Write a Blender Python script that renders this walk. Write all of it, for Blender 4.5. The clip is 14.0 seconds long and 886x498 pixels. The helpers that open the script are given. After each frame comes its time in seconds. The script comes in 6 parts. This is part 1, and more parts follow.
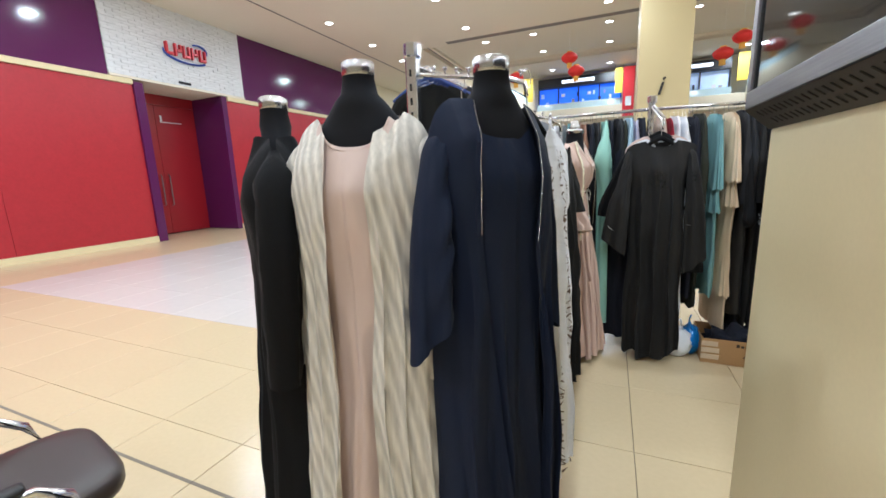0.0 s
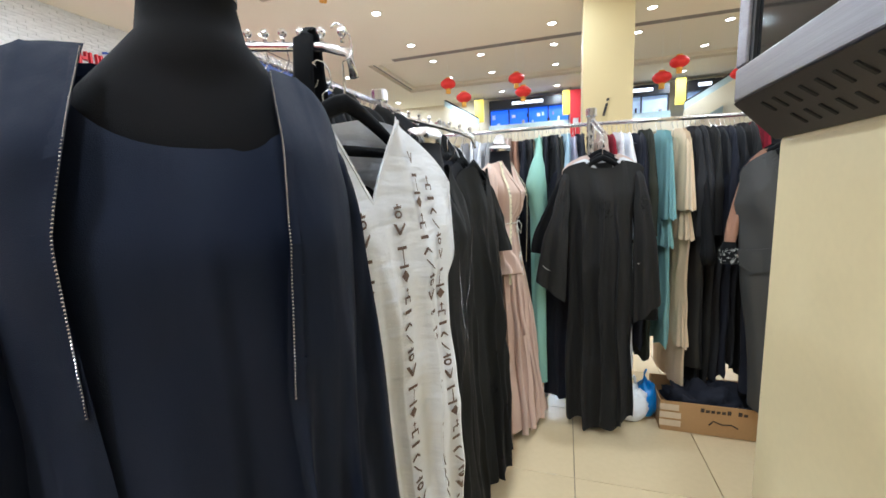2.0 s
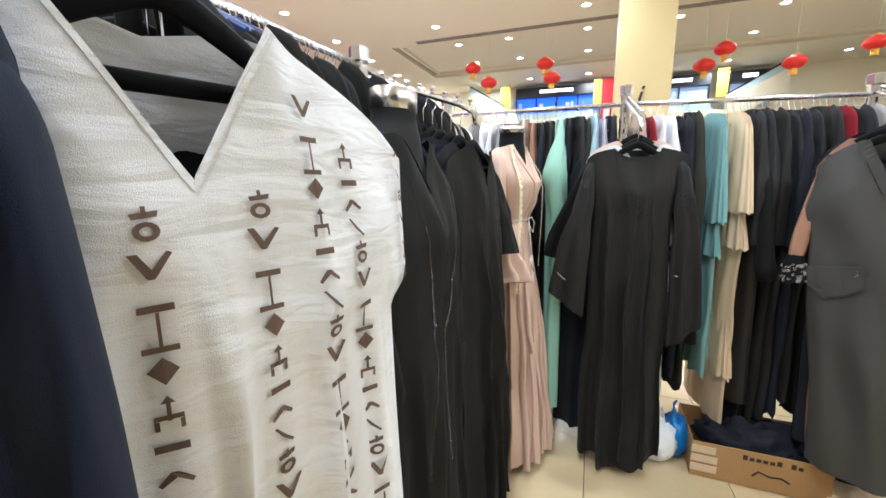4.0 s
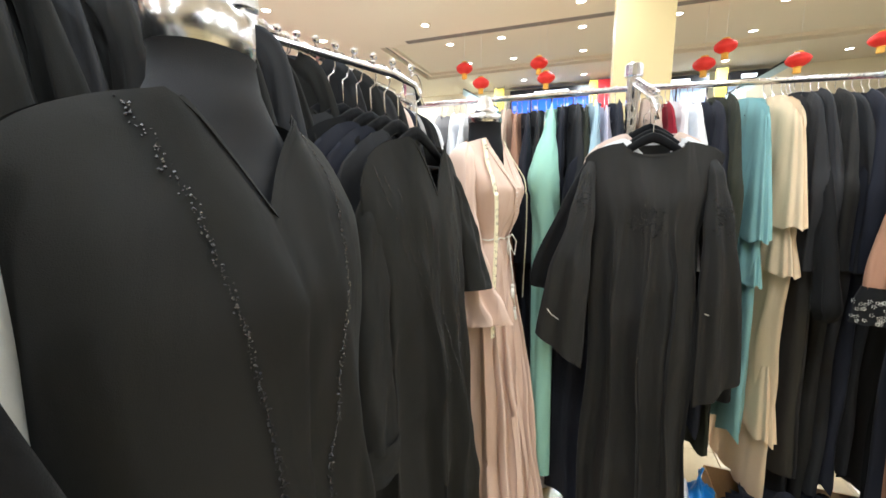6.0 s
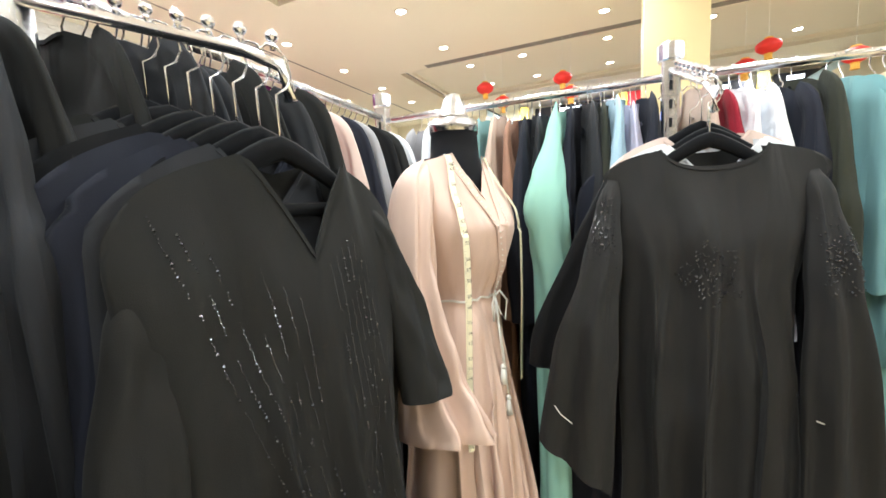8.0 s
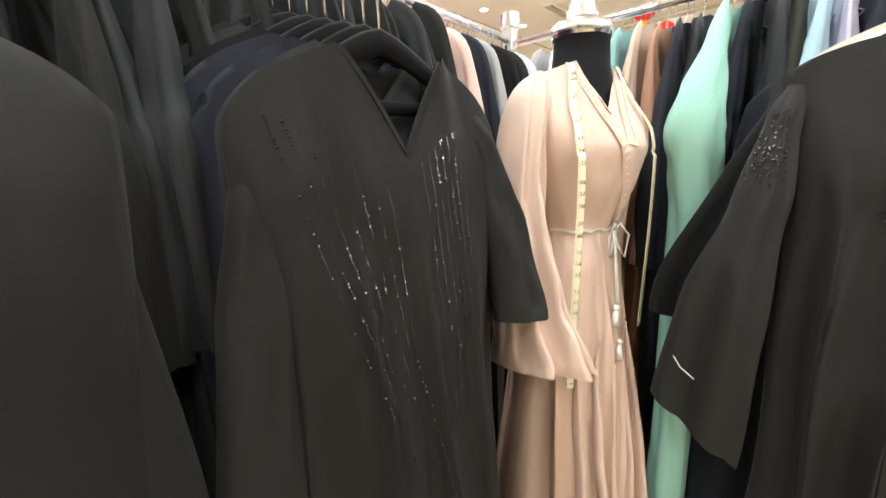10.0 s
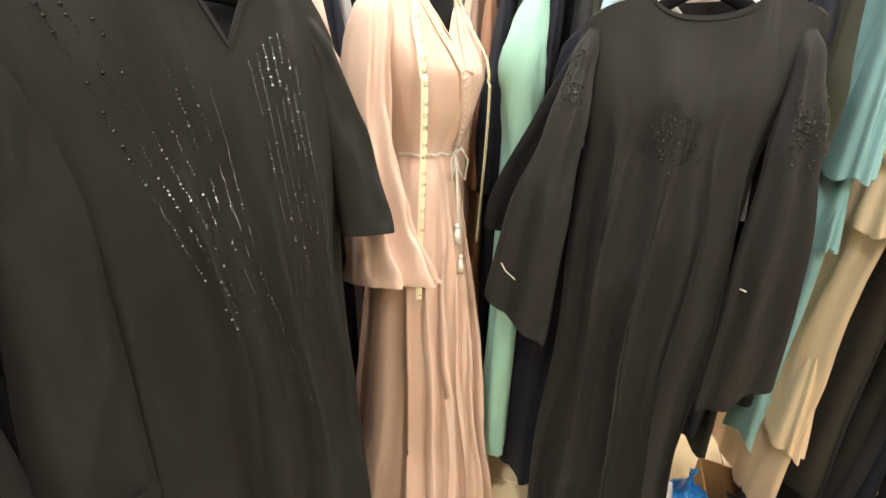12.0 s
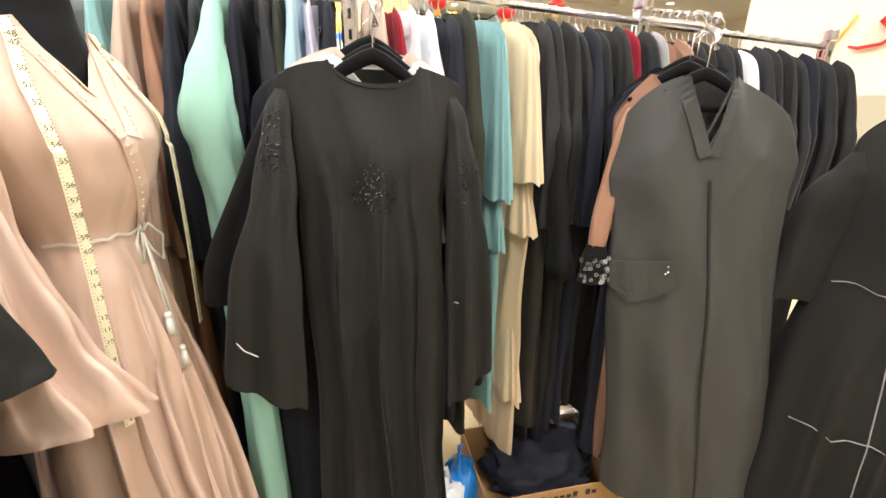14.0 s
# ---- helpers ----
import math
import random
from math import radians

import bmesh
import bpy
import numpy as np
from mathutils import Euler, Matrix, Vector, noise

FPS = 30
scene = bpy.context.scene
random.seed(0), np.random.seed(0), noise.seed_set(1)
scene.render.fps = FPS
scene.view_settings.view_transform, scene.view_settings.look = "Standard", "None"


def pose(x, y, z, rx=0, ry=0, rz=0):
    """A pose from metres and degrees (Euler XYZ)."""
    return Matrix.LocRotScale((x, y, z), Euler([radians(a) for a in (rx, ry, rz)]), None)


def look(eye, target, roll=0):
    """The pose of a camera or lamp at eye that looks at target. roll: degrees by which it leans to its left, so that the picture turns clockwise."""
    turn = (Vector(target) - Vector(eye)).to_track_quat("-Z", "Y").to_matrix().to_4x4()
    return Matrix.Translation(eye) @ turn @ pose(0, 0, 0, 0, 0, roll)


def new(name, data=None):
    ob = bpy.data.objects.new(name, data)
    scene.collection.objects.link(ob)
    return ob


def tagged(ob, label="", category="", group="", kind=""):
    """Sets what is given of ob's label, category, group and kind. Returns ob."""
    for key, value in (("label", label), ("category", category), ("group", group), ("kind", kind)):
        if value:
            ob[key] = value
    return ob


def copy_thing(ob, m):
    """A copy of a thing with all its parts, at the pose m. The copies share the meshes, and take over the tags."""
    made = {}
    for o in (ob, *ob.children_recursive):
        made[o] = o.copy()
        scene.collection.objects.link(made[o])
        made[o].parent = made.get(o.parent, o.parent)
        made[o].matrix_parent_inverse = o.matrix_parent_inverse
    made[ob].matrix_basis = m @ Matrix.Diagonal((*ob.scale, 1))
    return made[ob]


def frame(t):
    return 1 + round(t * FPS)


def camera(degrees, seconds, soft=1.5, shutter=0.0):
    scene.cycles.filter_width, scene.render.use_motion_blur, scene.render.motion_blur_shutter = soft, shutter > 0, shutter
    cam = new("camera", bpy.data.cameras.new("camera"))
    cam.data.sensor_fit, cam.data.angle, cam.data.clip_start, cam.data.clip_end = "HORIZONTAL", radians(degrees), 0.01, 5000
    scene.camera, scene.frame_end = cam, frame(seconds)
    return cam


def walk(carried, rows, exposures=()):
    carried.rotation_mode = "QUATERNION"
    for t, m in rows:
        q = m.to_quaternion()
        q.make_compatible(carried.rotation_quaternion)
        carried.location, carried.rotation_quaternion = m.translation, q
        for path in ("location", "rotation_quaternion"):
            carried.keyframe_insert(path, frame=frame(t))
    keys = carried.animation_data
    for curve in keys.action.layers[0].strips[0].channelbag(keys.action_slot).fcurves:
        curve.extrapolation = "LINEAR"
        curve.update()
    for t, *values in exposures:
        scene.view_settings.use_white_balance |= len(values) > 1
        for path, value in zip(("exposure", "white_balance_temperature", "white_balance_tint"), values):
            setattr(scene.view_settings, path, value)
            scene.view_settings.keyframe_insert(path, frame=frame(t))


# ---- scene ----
cam = camera(96.7, 14.0, 1.6)
PATH = [
    (0, (0.025, -0.006, 1.294), (-0.749, 1.801, 0.922), -2.1),
    (0.5, (0.098, 0.198, 1.286), (-0.662, 2.003, 0.878), -1.8),
    (1, (0.159, 0.396, 1.297), (-0.543, 2.232, 0.928), -2.1),
    (1.5, (0.135, 0.568, 1.322), (-0.508, 2.435, 1.01), -2.5),
    (2, (0.122, 0.672, 1.325), (-0.469, 2.562, 1.039), -2.2),
    (2.5, (0.136, 0.745, 1.339), (-0.459, 2.638, 1.092), -1.8),
    (3, (0.151, 0.799, 1.331), (-0.464, 2.683, 1.065), -1.2),
    (5.3, (0.102, 1.385, 1.304), (-0.655, 3.195, 0.914), 0.2),
    (5.5, (0.105, 1.428, 1.303), (-0.646, 3.244, 0.933), 0.1),
    (6, (0.119, 1.48, 1.323), (-0.557, 3.335, 1.006), -0.4),
    (6.5, (0.108, 1.592, 1.338), (-0.418, 3.504, 1.075), -1.3),
    (7, (0.081, 1.707, 1.353), (-0.354, 3.646, 1.128), -2.0),
    (7.5, (0.1, 1.807, 1.346), (-0.447, 3.72, 1.138), -2.6),
    (8, (0.145, 1.93, 1.355), (-0.685, 3.738, 1.148), -2.6),
    (8.5, (0.156, 1.983, 1.349), (-0.934, 3.643, 1.117), -2.4),
    (9, (0.151, 1.991, 1.323), (-1.117, 3.513, 1.045), -2.1),
    (9.2, (0.152, 1.99, 1.315), (-1.167, 3.462, 1.012), -1.9),
    (11.5, (0.214, 1.934, 1.26), (-0.945, 3.406, 0.56), 1.8),
    (12, (0.215, 1.956, 1.255), (-0.53, 3.676, 0.559), 2.1),
    (12.5, (0.233, 1.947, 1.273), (-0.168, 3.784, 0.592), 1.5),
    (13, (0.23, 1.948, 1.291), (0.144, 3.843, 0.657), 1.1),
    (13.5, (0.242, 1.974, 1.328), (0.411, 3.865, 0.7), 0.8),
    (14, (0.246, 2.006, 1.345), (0.683, 3.857, 0.728), 1.1),
]
walk(cam, [(t, look(eye, target, roll)) for t, eye, target, roll in PATH],
     [(0.0, -0.70, 5250, 6), (1.0, -0.56, 5200, 4), (2.0, -0.42, 5280, 5), (3.0, -0.32, 5380, 6), (5.5, -0.10, 5600, 5), (6.0, -0.02, 5620, 4), (6.5, 0.24, 5640, 3), (7.0, 0.14, 5650, 3), (9.0, 0.13, 5650, 3), (11.5, 0.36, 6400, 8), (12.5, 0.36, 6550, 9), (13.5, 0.32, 6350, 9), (14.0, 0.26, 6200, 8)])

# ---- light ----
world = bpy.data.worlds.new("hall_air")
world.use_nodes = True
world.node_tree.nodes["Background"].inputs[0].default_value = (1.0, 0.96, 0.90, 1)
world.node_tree.nodes["Background"].inputs[1].default_value = 0.25
scene.world = world
CEIL = 5.25
LAMP_POWER = 85.0
LAMP_X = (-6.87, -3.85, -0.21, 1.97, 4.1, 7.2, 11.0)
LAMP_Y = (-4.0, -1.0, 1.2, 3.2, 5.4, 9.15, 11.2, 13.1, 15.05, 17.3)


def lamp(x, y, power):
    data = bpy.data.lights.new("downlight_lamp", "AREA")
    data.shape, data.size, data.energy, data.color = "DISK", 0.22, power, (1.0, 0.965, 0.91)
    ob = new("downlight_lamp", data)
    ob.location = (x, y, CEIL - 0.03)


for ly in (-4.0, -1.0, 1.2, 3.2, 5.4, 9.15, 13.1, 17.3):
    for lx in (-6.87, -3.85, -0.21, 4.1):
        lamp(lx, ly, LAMP_POWER)
# unseen east rows, added at higher power to brighten the far wall
for ly in (-1.0, 3.2, 7.2, 11.2):
    lamp(7.2, ly, LAMP_POWER * 1.3)
    lamp(11.0, ly, LAMP_POWER * 1.3)


# ---- materials ----
def material(name, colour, rough=0.7, metal=0.0, var=0.12, scale=6.0, grain=180.0, bump=0.15, sheen=0.0, spec=0.5, coat=0.0, emit=None, stretch=None):
    """Colour with a broad and a fine variation, fine relief and a set gloss."""
    m = bpy.data.materials.new(name)
    m.use_nodes = True
    n, l = m.node_tree.nodes, m.node_tree.links
    b = n["Principled BSDF"]
    tc = n.new("ShaderNodeTexCoord")
    mp = n.new("ShaderNodeMapping")
    l.new(tc.outputs["Object"], mp.inputs[0])
    if stretch:
        mp.inputs["Scale"].default_value = stretch
    big, fine = n.new("ShaderNodeTexNoise"), n.new("ShaderNodeTexNoise")
    big.inputs["Scale"].default_value, big.inputs["Detail"].default_value = scale, 4
    fine.inputs["Scale"].default_value, fine.inputs["Detail"].default_value = grain, 2
    l.new(mp.outputs[0], big.inputs[0])
    l.new(mp.outputs[0], fine.inputs[0])
    add = n.new("ShaderNodeMath")
    add.operation = "ADD"
    l.new(big.outputs[0], add.inputs[0])
    l.new(fine.outputs[0], add.inputs[1])
    info = n.new("ShaderNodeObjectInfo")
    half = n.new("ShaderNodeMath")
    half.operation = "MULTIPLY_ADD"
    half.inputs[1].default_value, half.inputs[2].default_value = 0.35, 0.0
    l.new(info.outputs["Random"], half.inputs[0])
    tot = n.new("ShaderNodeMath")
    tot.operation = "ADD"
    l.new(add.outputs[0], tot.inputs[0])
    l.new(half.outputs[0], tot.inputs[1])
    ramp = n.new("ShaderNodeMapRange")
    ramp.inputs["From Min"].default_value, ramp.inputs["From Max"].default_value = 0.6, 1.75
    ramp.inputs["To Min"].default_value, ramp.inputs["To Max"].default_value = 1 - var, 1 + var
    l.new(tot.outputs[0], ramp.inputs["Value"])
    mul = n.new("ShaderNodeVectorMath")
    mul.operation = "SCALE"
    mul.inputs[0].default_value = colour
    l.new(ramp.outputs[0], mul.inputs["Scale"])
    l.new(mul.outputs[0], b.inputs["Base Color"])
    b.inputs["Roughness"].default_value, b.inputs["Metallic"].default_value = rough, metal
    b.inputs["Sheen Weight"].default_value, b.inputs["Sheen Roughness"].default_value = sheen, 0.4
    b.inputs["Specular IOR Level"].default_value, b.inputs["Coat Weight"].default_value = spec, coat
    if emit:
        b.inputs["Emission Color"].default_value, b.inputs["Emission Strength"].default_value = (*emit[0], 1), emit[1]
    if bump:
        bm_ = n.new("ShaderNodeBump")
        bm_.inputs["Strength"].default_value, bm_.inputs["Distance"].default_value = bump, 0.002
        l.new(fine.outputs[0], bm_.inputs["Height"])
        l.new(bm_.outputs[0], b.inputs["Normal"])
    return m


def cloth_mat(name, colour, rough=0.85, sheen=0.03, var=0.1, spec=0.15, bump=0.25, drape=0.4):
    """Woven cloth: fine weave over long soft creases that run down the fall of the cloth."""
    m = material(name, colour, rough, 0, var, 3.0, 900.0, bump, sheen, spec)
    n, l = m.node_tree.nodes, m.node_tree.links
    tc, mp, no, bp = n.new("ShaderNodeTexCoord"), n.new("ShaderNodeMapping"), n.new("ShaderNodeTexNoise"), n.new("ShaderNodeBump")
    info, off = n.new("ShaderNodeObjectInfo"), n.new("ShaderNodeVectorMath")
    off.operation = "ADD"
    l.new(tc.outputs["Object"], off.inputs[0])
    l.new(info.outputs["Random"], off.inputs[1])
    l.new(off.outputs[0], mp.inputs[0])
    mp.inputs["Scale"].default_value = (9.0, 9.0, 1.9)
    no.inputs["Scale"].default_value, no.inputs["Detail"].default_value, no.inputs["Roughness"].default_value, no.inputs["Distortion"].default_value = 1.0, 3, 0.45, 0.5
    l.new(mp.outputs[0], no.inputs[0])
    bp.inputs["Strength"].default_value, bp.inputs["Distance"].default_value = drape, 0.03
    l.new(no.outputs[0], bp.inputs["Height"])
    for x in n:
        if x.type == "BUMP" and x != bp:
            l.new(bp.outputs[0], x.inputs["Normal"])
    return m


# black cloths: the paler copies also hold lifted brightness and haze in their colour
BLACK = cloth_mat("black_crepe", (0.0075, 0.0075, 0.0085))
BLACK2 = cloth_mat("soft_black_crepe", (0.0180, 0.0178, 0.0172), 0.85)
BLACK3 = cloth_mat("blue_black_crepe", (0.027, 0.0275, 0.031), 0.8)
SOOT = cloth_mat("matt_black_crepe", (0.0145, 0.0145, 0.0142), 0.85)
SATIN = cloth_mat("black_satin", (0.009, 0.009, 0.01), 0.45, 0.02, spec=0.4)
VELVET = cloth_mat("black_flocked", (0.006, 0.006, 0.007), 0.95, 0.05)
JERSEY2 = cloth_mat("charcoal_mannequin_jersey", (0.034, 0.035, 0.040), 0.9, 0.05, drape=0.0)
JERSEY = cloth_mat("mannequin_jersey", (0.014, 0.0145, 0.018), 0.9, 0.05, drape=0.0)
CHIFFON = cloth_mat("black_chiffon_crepe", (0.0185, 0.018, 0.018), 0.75, 0.04, spec=0.2, drape=0.6)
NAVY = cloth_mat("navy_crepe", (0.0095, 0.015, 0.037), 0.75, spec=0.2)
DKNAVY = cloth_mat("dark_navy_crepe", (0.018, 0.0195, 0.029), 0.85)
GREYBLK = cloth_mat("charcoal_suiting", (0.050, 0.050, 0.049), 0.6, 0.03, spec=0.3, drape=0.2)
OLIVE = cloth_mat("dark_olive_chiffon", (0.030, 0.032, 0.024))
BLUSH = cloth_mat("blush_crepe", (0.64, 0.50, 0.44), 0.55, 0.05, 0.05, 0.3)
PINK = cloth_mat("pale_pink_silk", (0.60, 0.44, 0.365), 0.5, 0.05, 0.06, 0.4)
MINT = cloth_mat("mint_crepe", (0.30, 0.53, 0.45), 0.7)
TEAL = cloth_mat("teal_chiffon", (0.23, 0.42, 0.44), 0.75)
CREAM = cloth_mat("cream_chiffon", (0.70, 0.55, 0.38), 0.75)
BEIGE = cloth_mat("beige_chiffon", (0.52, 0.40, 0.33), 0.75)
BROWN = cloth_mat("caramel_satin", (0.30, 0.165, 0.11), 0.55)
WHITE = cloth_mat("white_crinkle_cotton", (0.78, 0.79, 0.83), 0.85, 0.05, 0.05, bump=0.3, drape=0.22)
for nd in WHITE.node_tree.nodes:
    if nd.type == "MAPPING" and nd.inputs["Scale"].default_value[0] > 8:
        nd.inputs["Scale"].default_value = (11.0, 11.0, 42.0)
LILAC = cloth_mat("lilac_cotton", (0.50, 0.48, 0.60))
SKY = cloth_mat("sky_blue_cotton", (0.36, 0.50, 0.60))
GREY = cloth_mat("grey_cotton", (0.34, 0.33, 0.34))
DENIM = cloth_mat("grey_blue_cotton", (0.10, 0.12, 0.17))
WINE = cloth_mat("wine_red_crepe", (0.22, 0.012, 0.025))
ROSE = cloth_mat("rose_cotton", (0.60, 0.14, 0.18))
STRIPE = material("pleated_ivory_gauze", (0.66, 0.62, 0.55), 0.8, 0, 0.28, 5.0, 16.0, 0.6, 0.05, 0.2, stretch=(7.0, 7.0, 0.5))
for nd in STRIPE.node_tree.nodes:
    if nd.type == "MAPPING":
        nd.inputs["Rotation"].default_value = (0, radians(13), 0)
    if nd.type == "BUMP":
        nd.inputs["Distance"].default_value = 0.009
# one wave gives the gauze stripes, darkens the crinkle hollows and drives the relief
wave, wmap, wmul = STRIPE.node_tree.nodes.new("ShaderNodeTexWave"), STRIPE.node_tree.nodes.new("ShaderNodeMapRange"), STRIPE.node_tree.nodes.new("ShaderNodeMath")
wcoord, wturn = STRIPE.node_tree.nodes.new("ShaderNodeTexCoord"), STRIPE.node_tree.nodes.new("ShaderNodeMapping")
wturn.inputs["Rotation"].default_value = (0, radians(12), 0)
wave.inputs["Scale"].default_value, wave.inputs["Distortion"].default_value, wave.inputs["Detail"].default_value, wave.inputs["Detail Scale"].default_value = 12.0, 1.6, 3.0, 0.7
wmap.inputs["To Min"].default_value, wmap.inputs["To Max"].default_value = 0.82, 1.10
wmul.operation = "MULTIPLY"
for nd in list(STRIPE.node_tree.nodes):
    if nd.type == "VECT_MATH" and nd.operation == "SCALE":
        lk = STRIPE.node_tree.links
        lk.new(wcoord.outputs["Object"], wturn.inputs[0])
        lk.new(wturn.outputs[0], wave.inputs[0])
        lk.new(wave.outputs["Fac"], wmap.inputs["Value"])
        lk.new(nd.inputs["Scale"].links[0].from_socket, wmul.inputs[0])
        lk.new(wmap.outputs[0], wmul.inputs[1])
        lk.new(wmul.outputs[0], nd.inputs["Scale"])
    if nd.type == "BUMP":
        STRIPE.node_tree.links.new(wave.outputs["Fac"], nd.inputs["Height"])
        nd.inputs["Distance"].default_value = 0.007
PRINT = cloth_mat("brown_fabric_print", (0.15, 0.105, 0.085))
CHROME = material("chrome", (0.80, 0.81, 0.85), 0.2, 1.0, 0.05, 8, 60, 0.0)
CAPMETAL = material("brushed_neck_cap", (0.55, 0.545, 0.54), 0.22, 1.0, 0.25, 6, 60, 0.04, stretch=(1, 1, 14))
STEEL = material("brushed_steel", (0.27, 0.265, 0.29), 0.34, 1.0, 0.3, 3, 60, 0.08, stretch=(1, 0.25, 30))
DARKPLATE = material("charcoal_painted_plate", (0.07, 0.065, 0.065), 0.5, 0.3, 0.08, 4, 300, 0.1)
SLOT = material("slot_black", (0.02, 0.02, 0.02), 0.9)
SCREEN = material("dark_glass_screen", (0.02, 0.021, 0.022), 0.05, 0.0, 0.02, 2, 10, 0.0, 0, 0.5)
BEADS = material("black_glass_beads", (0.03, 0.03, 0.035), 0.25, 0.35, 0.2, 40, 300, 0.0, 0, 1.0)
SILVERB = material("silver_beads", (0.8, 0.8, 0.82), 0.2, 1.0, 0.2, 40, 300, 0.0)
GREY2 = cloth_mat("pale_grey_cotton", (0.58, 0.59, 0.58), 0.85, 0.05, 0.05, bump=0.2)
PIPING = material("grey_piping", (0.33, 0.33, 0.33), 0.7)
CORD = material("white_cord", (0.75, 0.74, 0.70), 0.7)
PANEL = material("cream_laminate", (0.76, 0.655, 0.40), 0.35, 0, 0.04, 1.5, 90, 0.05)
TILE = material("polished_cream_tile", (0.60, 0.485, 0.30), 0.22, 0, 0.05, 1.6, 40, 0.02)
TILEW = material("polished_white_tile", (0.62, 0.575, 0.54), 0.14, 0, 0.05, 1.2, 14, 0.02)
GROUT = material("grey_grout", (0.20, 0.17, 0.13), 0.9)
CEILM = material("white_ceiling_paint", (0.80, 0.745, 0.62), 0.9, 0, 0.02, 0.6, 60, 0.05)
WALLM = material("cream_wall_paint", (0.76, 0.70, 0.54), 0.8, 0, 0.03, 0.6, 60, 0.05)
COLM = material("ochre_column_paint", (0.58, 0.49, 0.27), 0.6, 0, 0.04, 0.8, 60, 0.05)
SHADOWGAP = material("grey_shadow_gap", (0.25, 0.23, 0.21), 0.9)
RED = material("red_gloss_panel", (0.40, 0.020, 0.032), 0.3, 0, 0.12, 5.0, 18, 0.03)
REDD = material("deep_red_door", (0.30, 0.010, 0.018), 0.3, 0, 0.08, 3.0, 30, 0.03)
PURPLE = material("purple_gloss_panel", (0.095, 0.012, 0.085), 0.12, 0, 0.05, 1.0, 30, 0.01)
MOSAIC = material("white_split_brick", (0.74, 0.75, 0.76), 0.5, 0, 0.12, 9, 60, 0.2)
LETTER = material("red_sign_letter", (0.55, 0.02, 0.03), 0.3)
SWOOSH = material("blue_sign_swoosh", (0.02, 0.07, 0.42), 0.3)
GLOW = material("downlight_glow", (1, 1, 1), 0.5, emit=((1.0, 0.93, 0.8), 14.0))
LANTERN = material("red_paper_lantern", (0.62, 0.02, 0.015), 0.6, 0, 0.1, 10, 60, 0.1)
GOLD = material("gold_trim", (0.75, 0.42, 0.06), 0.4, 0.2)
SIGNBLACK = material("black_shop_sign", (0.012, 0.012, 0.016), 0.35)
SIGNLIT = material("lit_sign_letters", (0.9, 0.9, 0.9), 0.5, emit=((0.95, 0.95, 1.0), 3.0))
BLUELIT = material("blue_lit_display", (0.03, 0.12, 0.6), 0.4, emit=((0.04, 0.16, 0.95), 1.2), var=0.5, scale=2.5)
PALELIT = material("pale_lit_shop", (0.5, 0.6, 0.75), 0.4, emit=((0.40, 0.55, 0.85), 0.5), var=0.4, scale=3)
GLASS = material("blue_green_balustrade_glass", (0.45, 0.58, 0.62), 0.08, 0, 0.1, 2, 10, 0.0)
YELLOW = material("yellow_banner", (0.72, 0.52, 0.05), 0.6)
REDB = material("red_banner", (0.55, 0.02, 0.03), 0.6)
CARD = material("brown_cardboard", (0.42, 0.25, 0.11), 0.8, 0, 0.1, 5, 90, 0.1)
TAPEP = material("clear_packing_tape", (0.62, 0.50, 0.36), 0.25, 0, 0.1, 5, 60, 0.05)
INK = material("dark_print_ink", (0.05, 0.035, 0.025), 0.8)
BAGW = material("white_plastic_bag", (0.72, 0.74, 0.78), 0.35, 0, 0.06, 9, 60, 0.2)
BAGB = material("blue_plastic_bag", (0.02, 0.20, 0.62), 0.3, 0, 0.15, 9, 60, 0.2)
TAPEM = material("measuring_tape_vinyl", (0.78, 0.72, 0.52), 0.5)
VINYL = material("dark_brown_vinyl", (0.045, 0.034, 0.03), 0.4, 0, 0.1, 6, 300, 0.15)
BLUEPL = material("blue_hanger_plastic", (0.035, 0.07, 0.26), 0.35)
RUBBER = material("black_rubber", (0.012, 0.012, 0.012), 0.5)
from mathutils.bvhtree import BVHTree



# ---- helpers for things ----
def part(name, bm, mat, parent=None, label="", smooth=False):
    me = bpy.data.meshes.new(name)
    bmesh.ops.recalc_face_normals(bm, faces=bm.faces)
    bm.to_mesh(me)
    bm.free()
    for m in (mat if isinstance(mat, (list, tuple)) else [mat]):
        me.materials.append(m)
    if smooth:
        me.shade_smooth()
    ob = new(name, me)
    if parent is not None:
        ob.parent = parent
    return tagged(ob, label) if label else ob


def thing(name, label, category, m=None, group="", kind=""):
    ob = new(name)
    ob.empty_display_size = 0.1
    if m is not None:
        ob.matrix_basis = m
    return tagged(ob, label, category, group, kind)


def box(bm, x0, x1, y0, y1, z0, z1, bevel=0.0, mi=0):
    v = [bm.verts.new((x, y, z)) for x in (x0, x1) for y in (y0, y1) for z in (z0, z1)]
    fs = [bm.faces.new([v[i] for i in f]) for f in ((0, 1, 3, 2), (4, 6, 7, 5), (0, 4, 5, 1), (2, 3, 7, 6), (0, 2, 6, 4), (1, 5, 7, 3))]
    for f in fs:
        f.material_index = mi
    if bevel:
        es = list({e for f in fs for e in f.edges})
        bmesh.ops.bevel(bm, geom=es, offset=bevel, segments=2, affect="EDGES", profile=0.5)
    return bm


def boxm(*a, **k):
    return box(bmesh.new(), *a, **k)


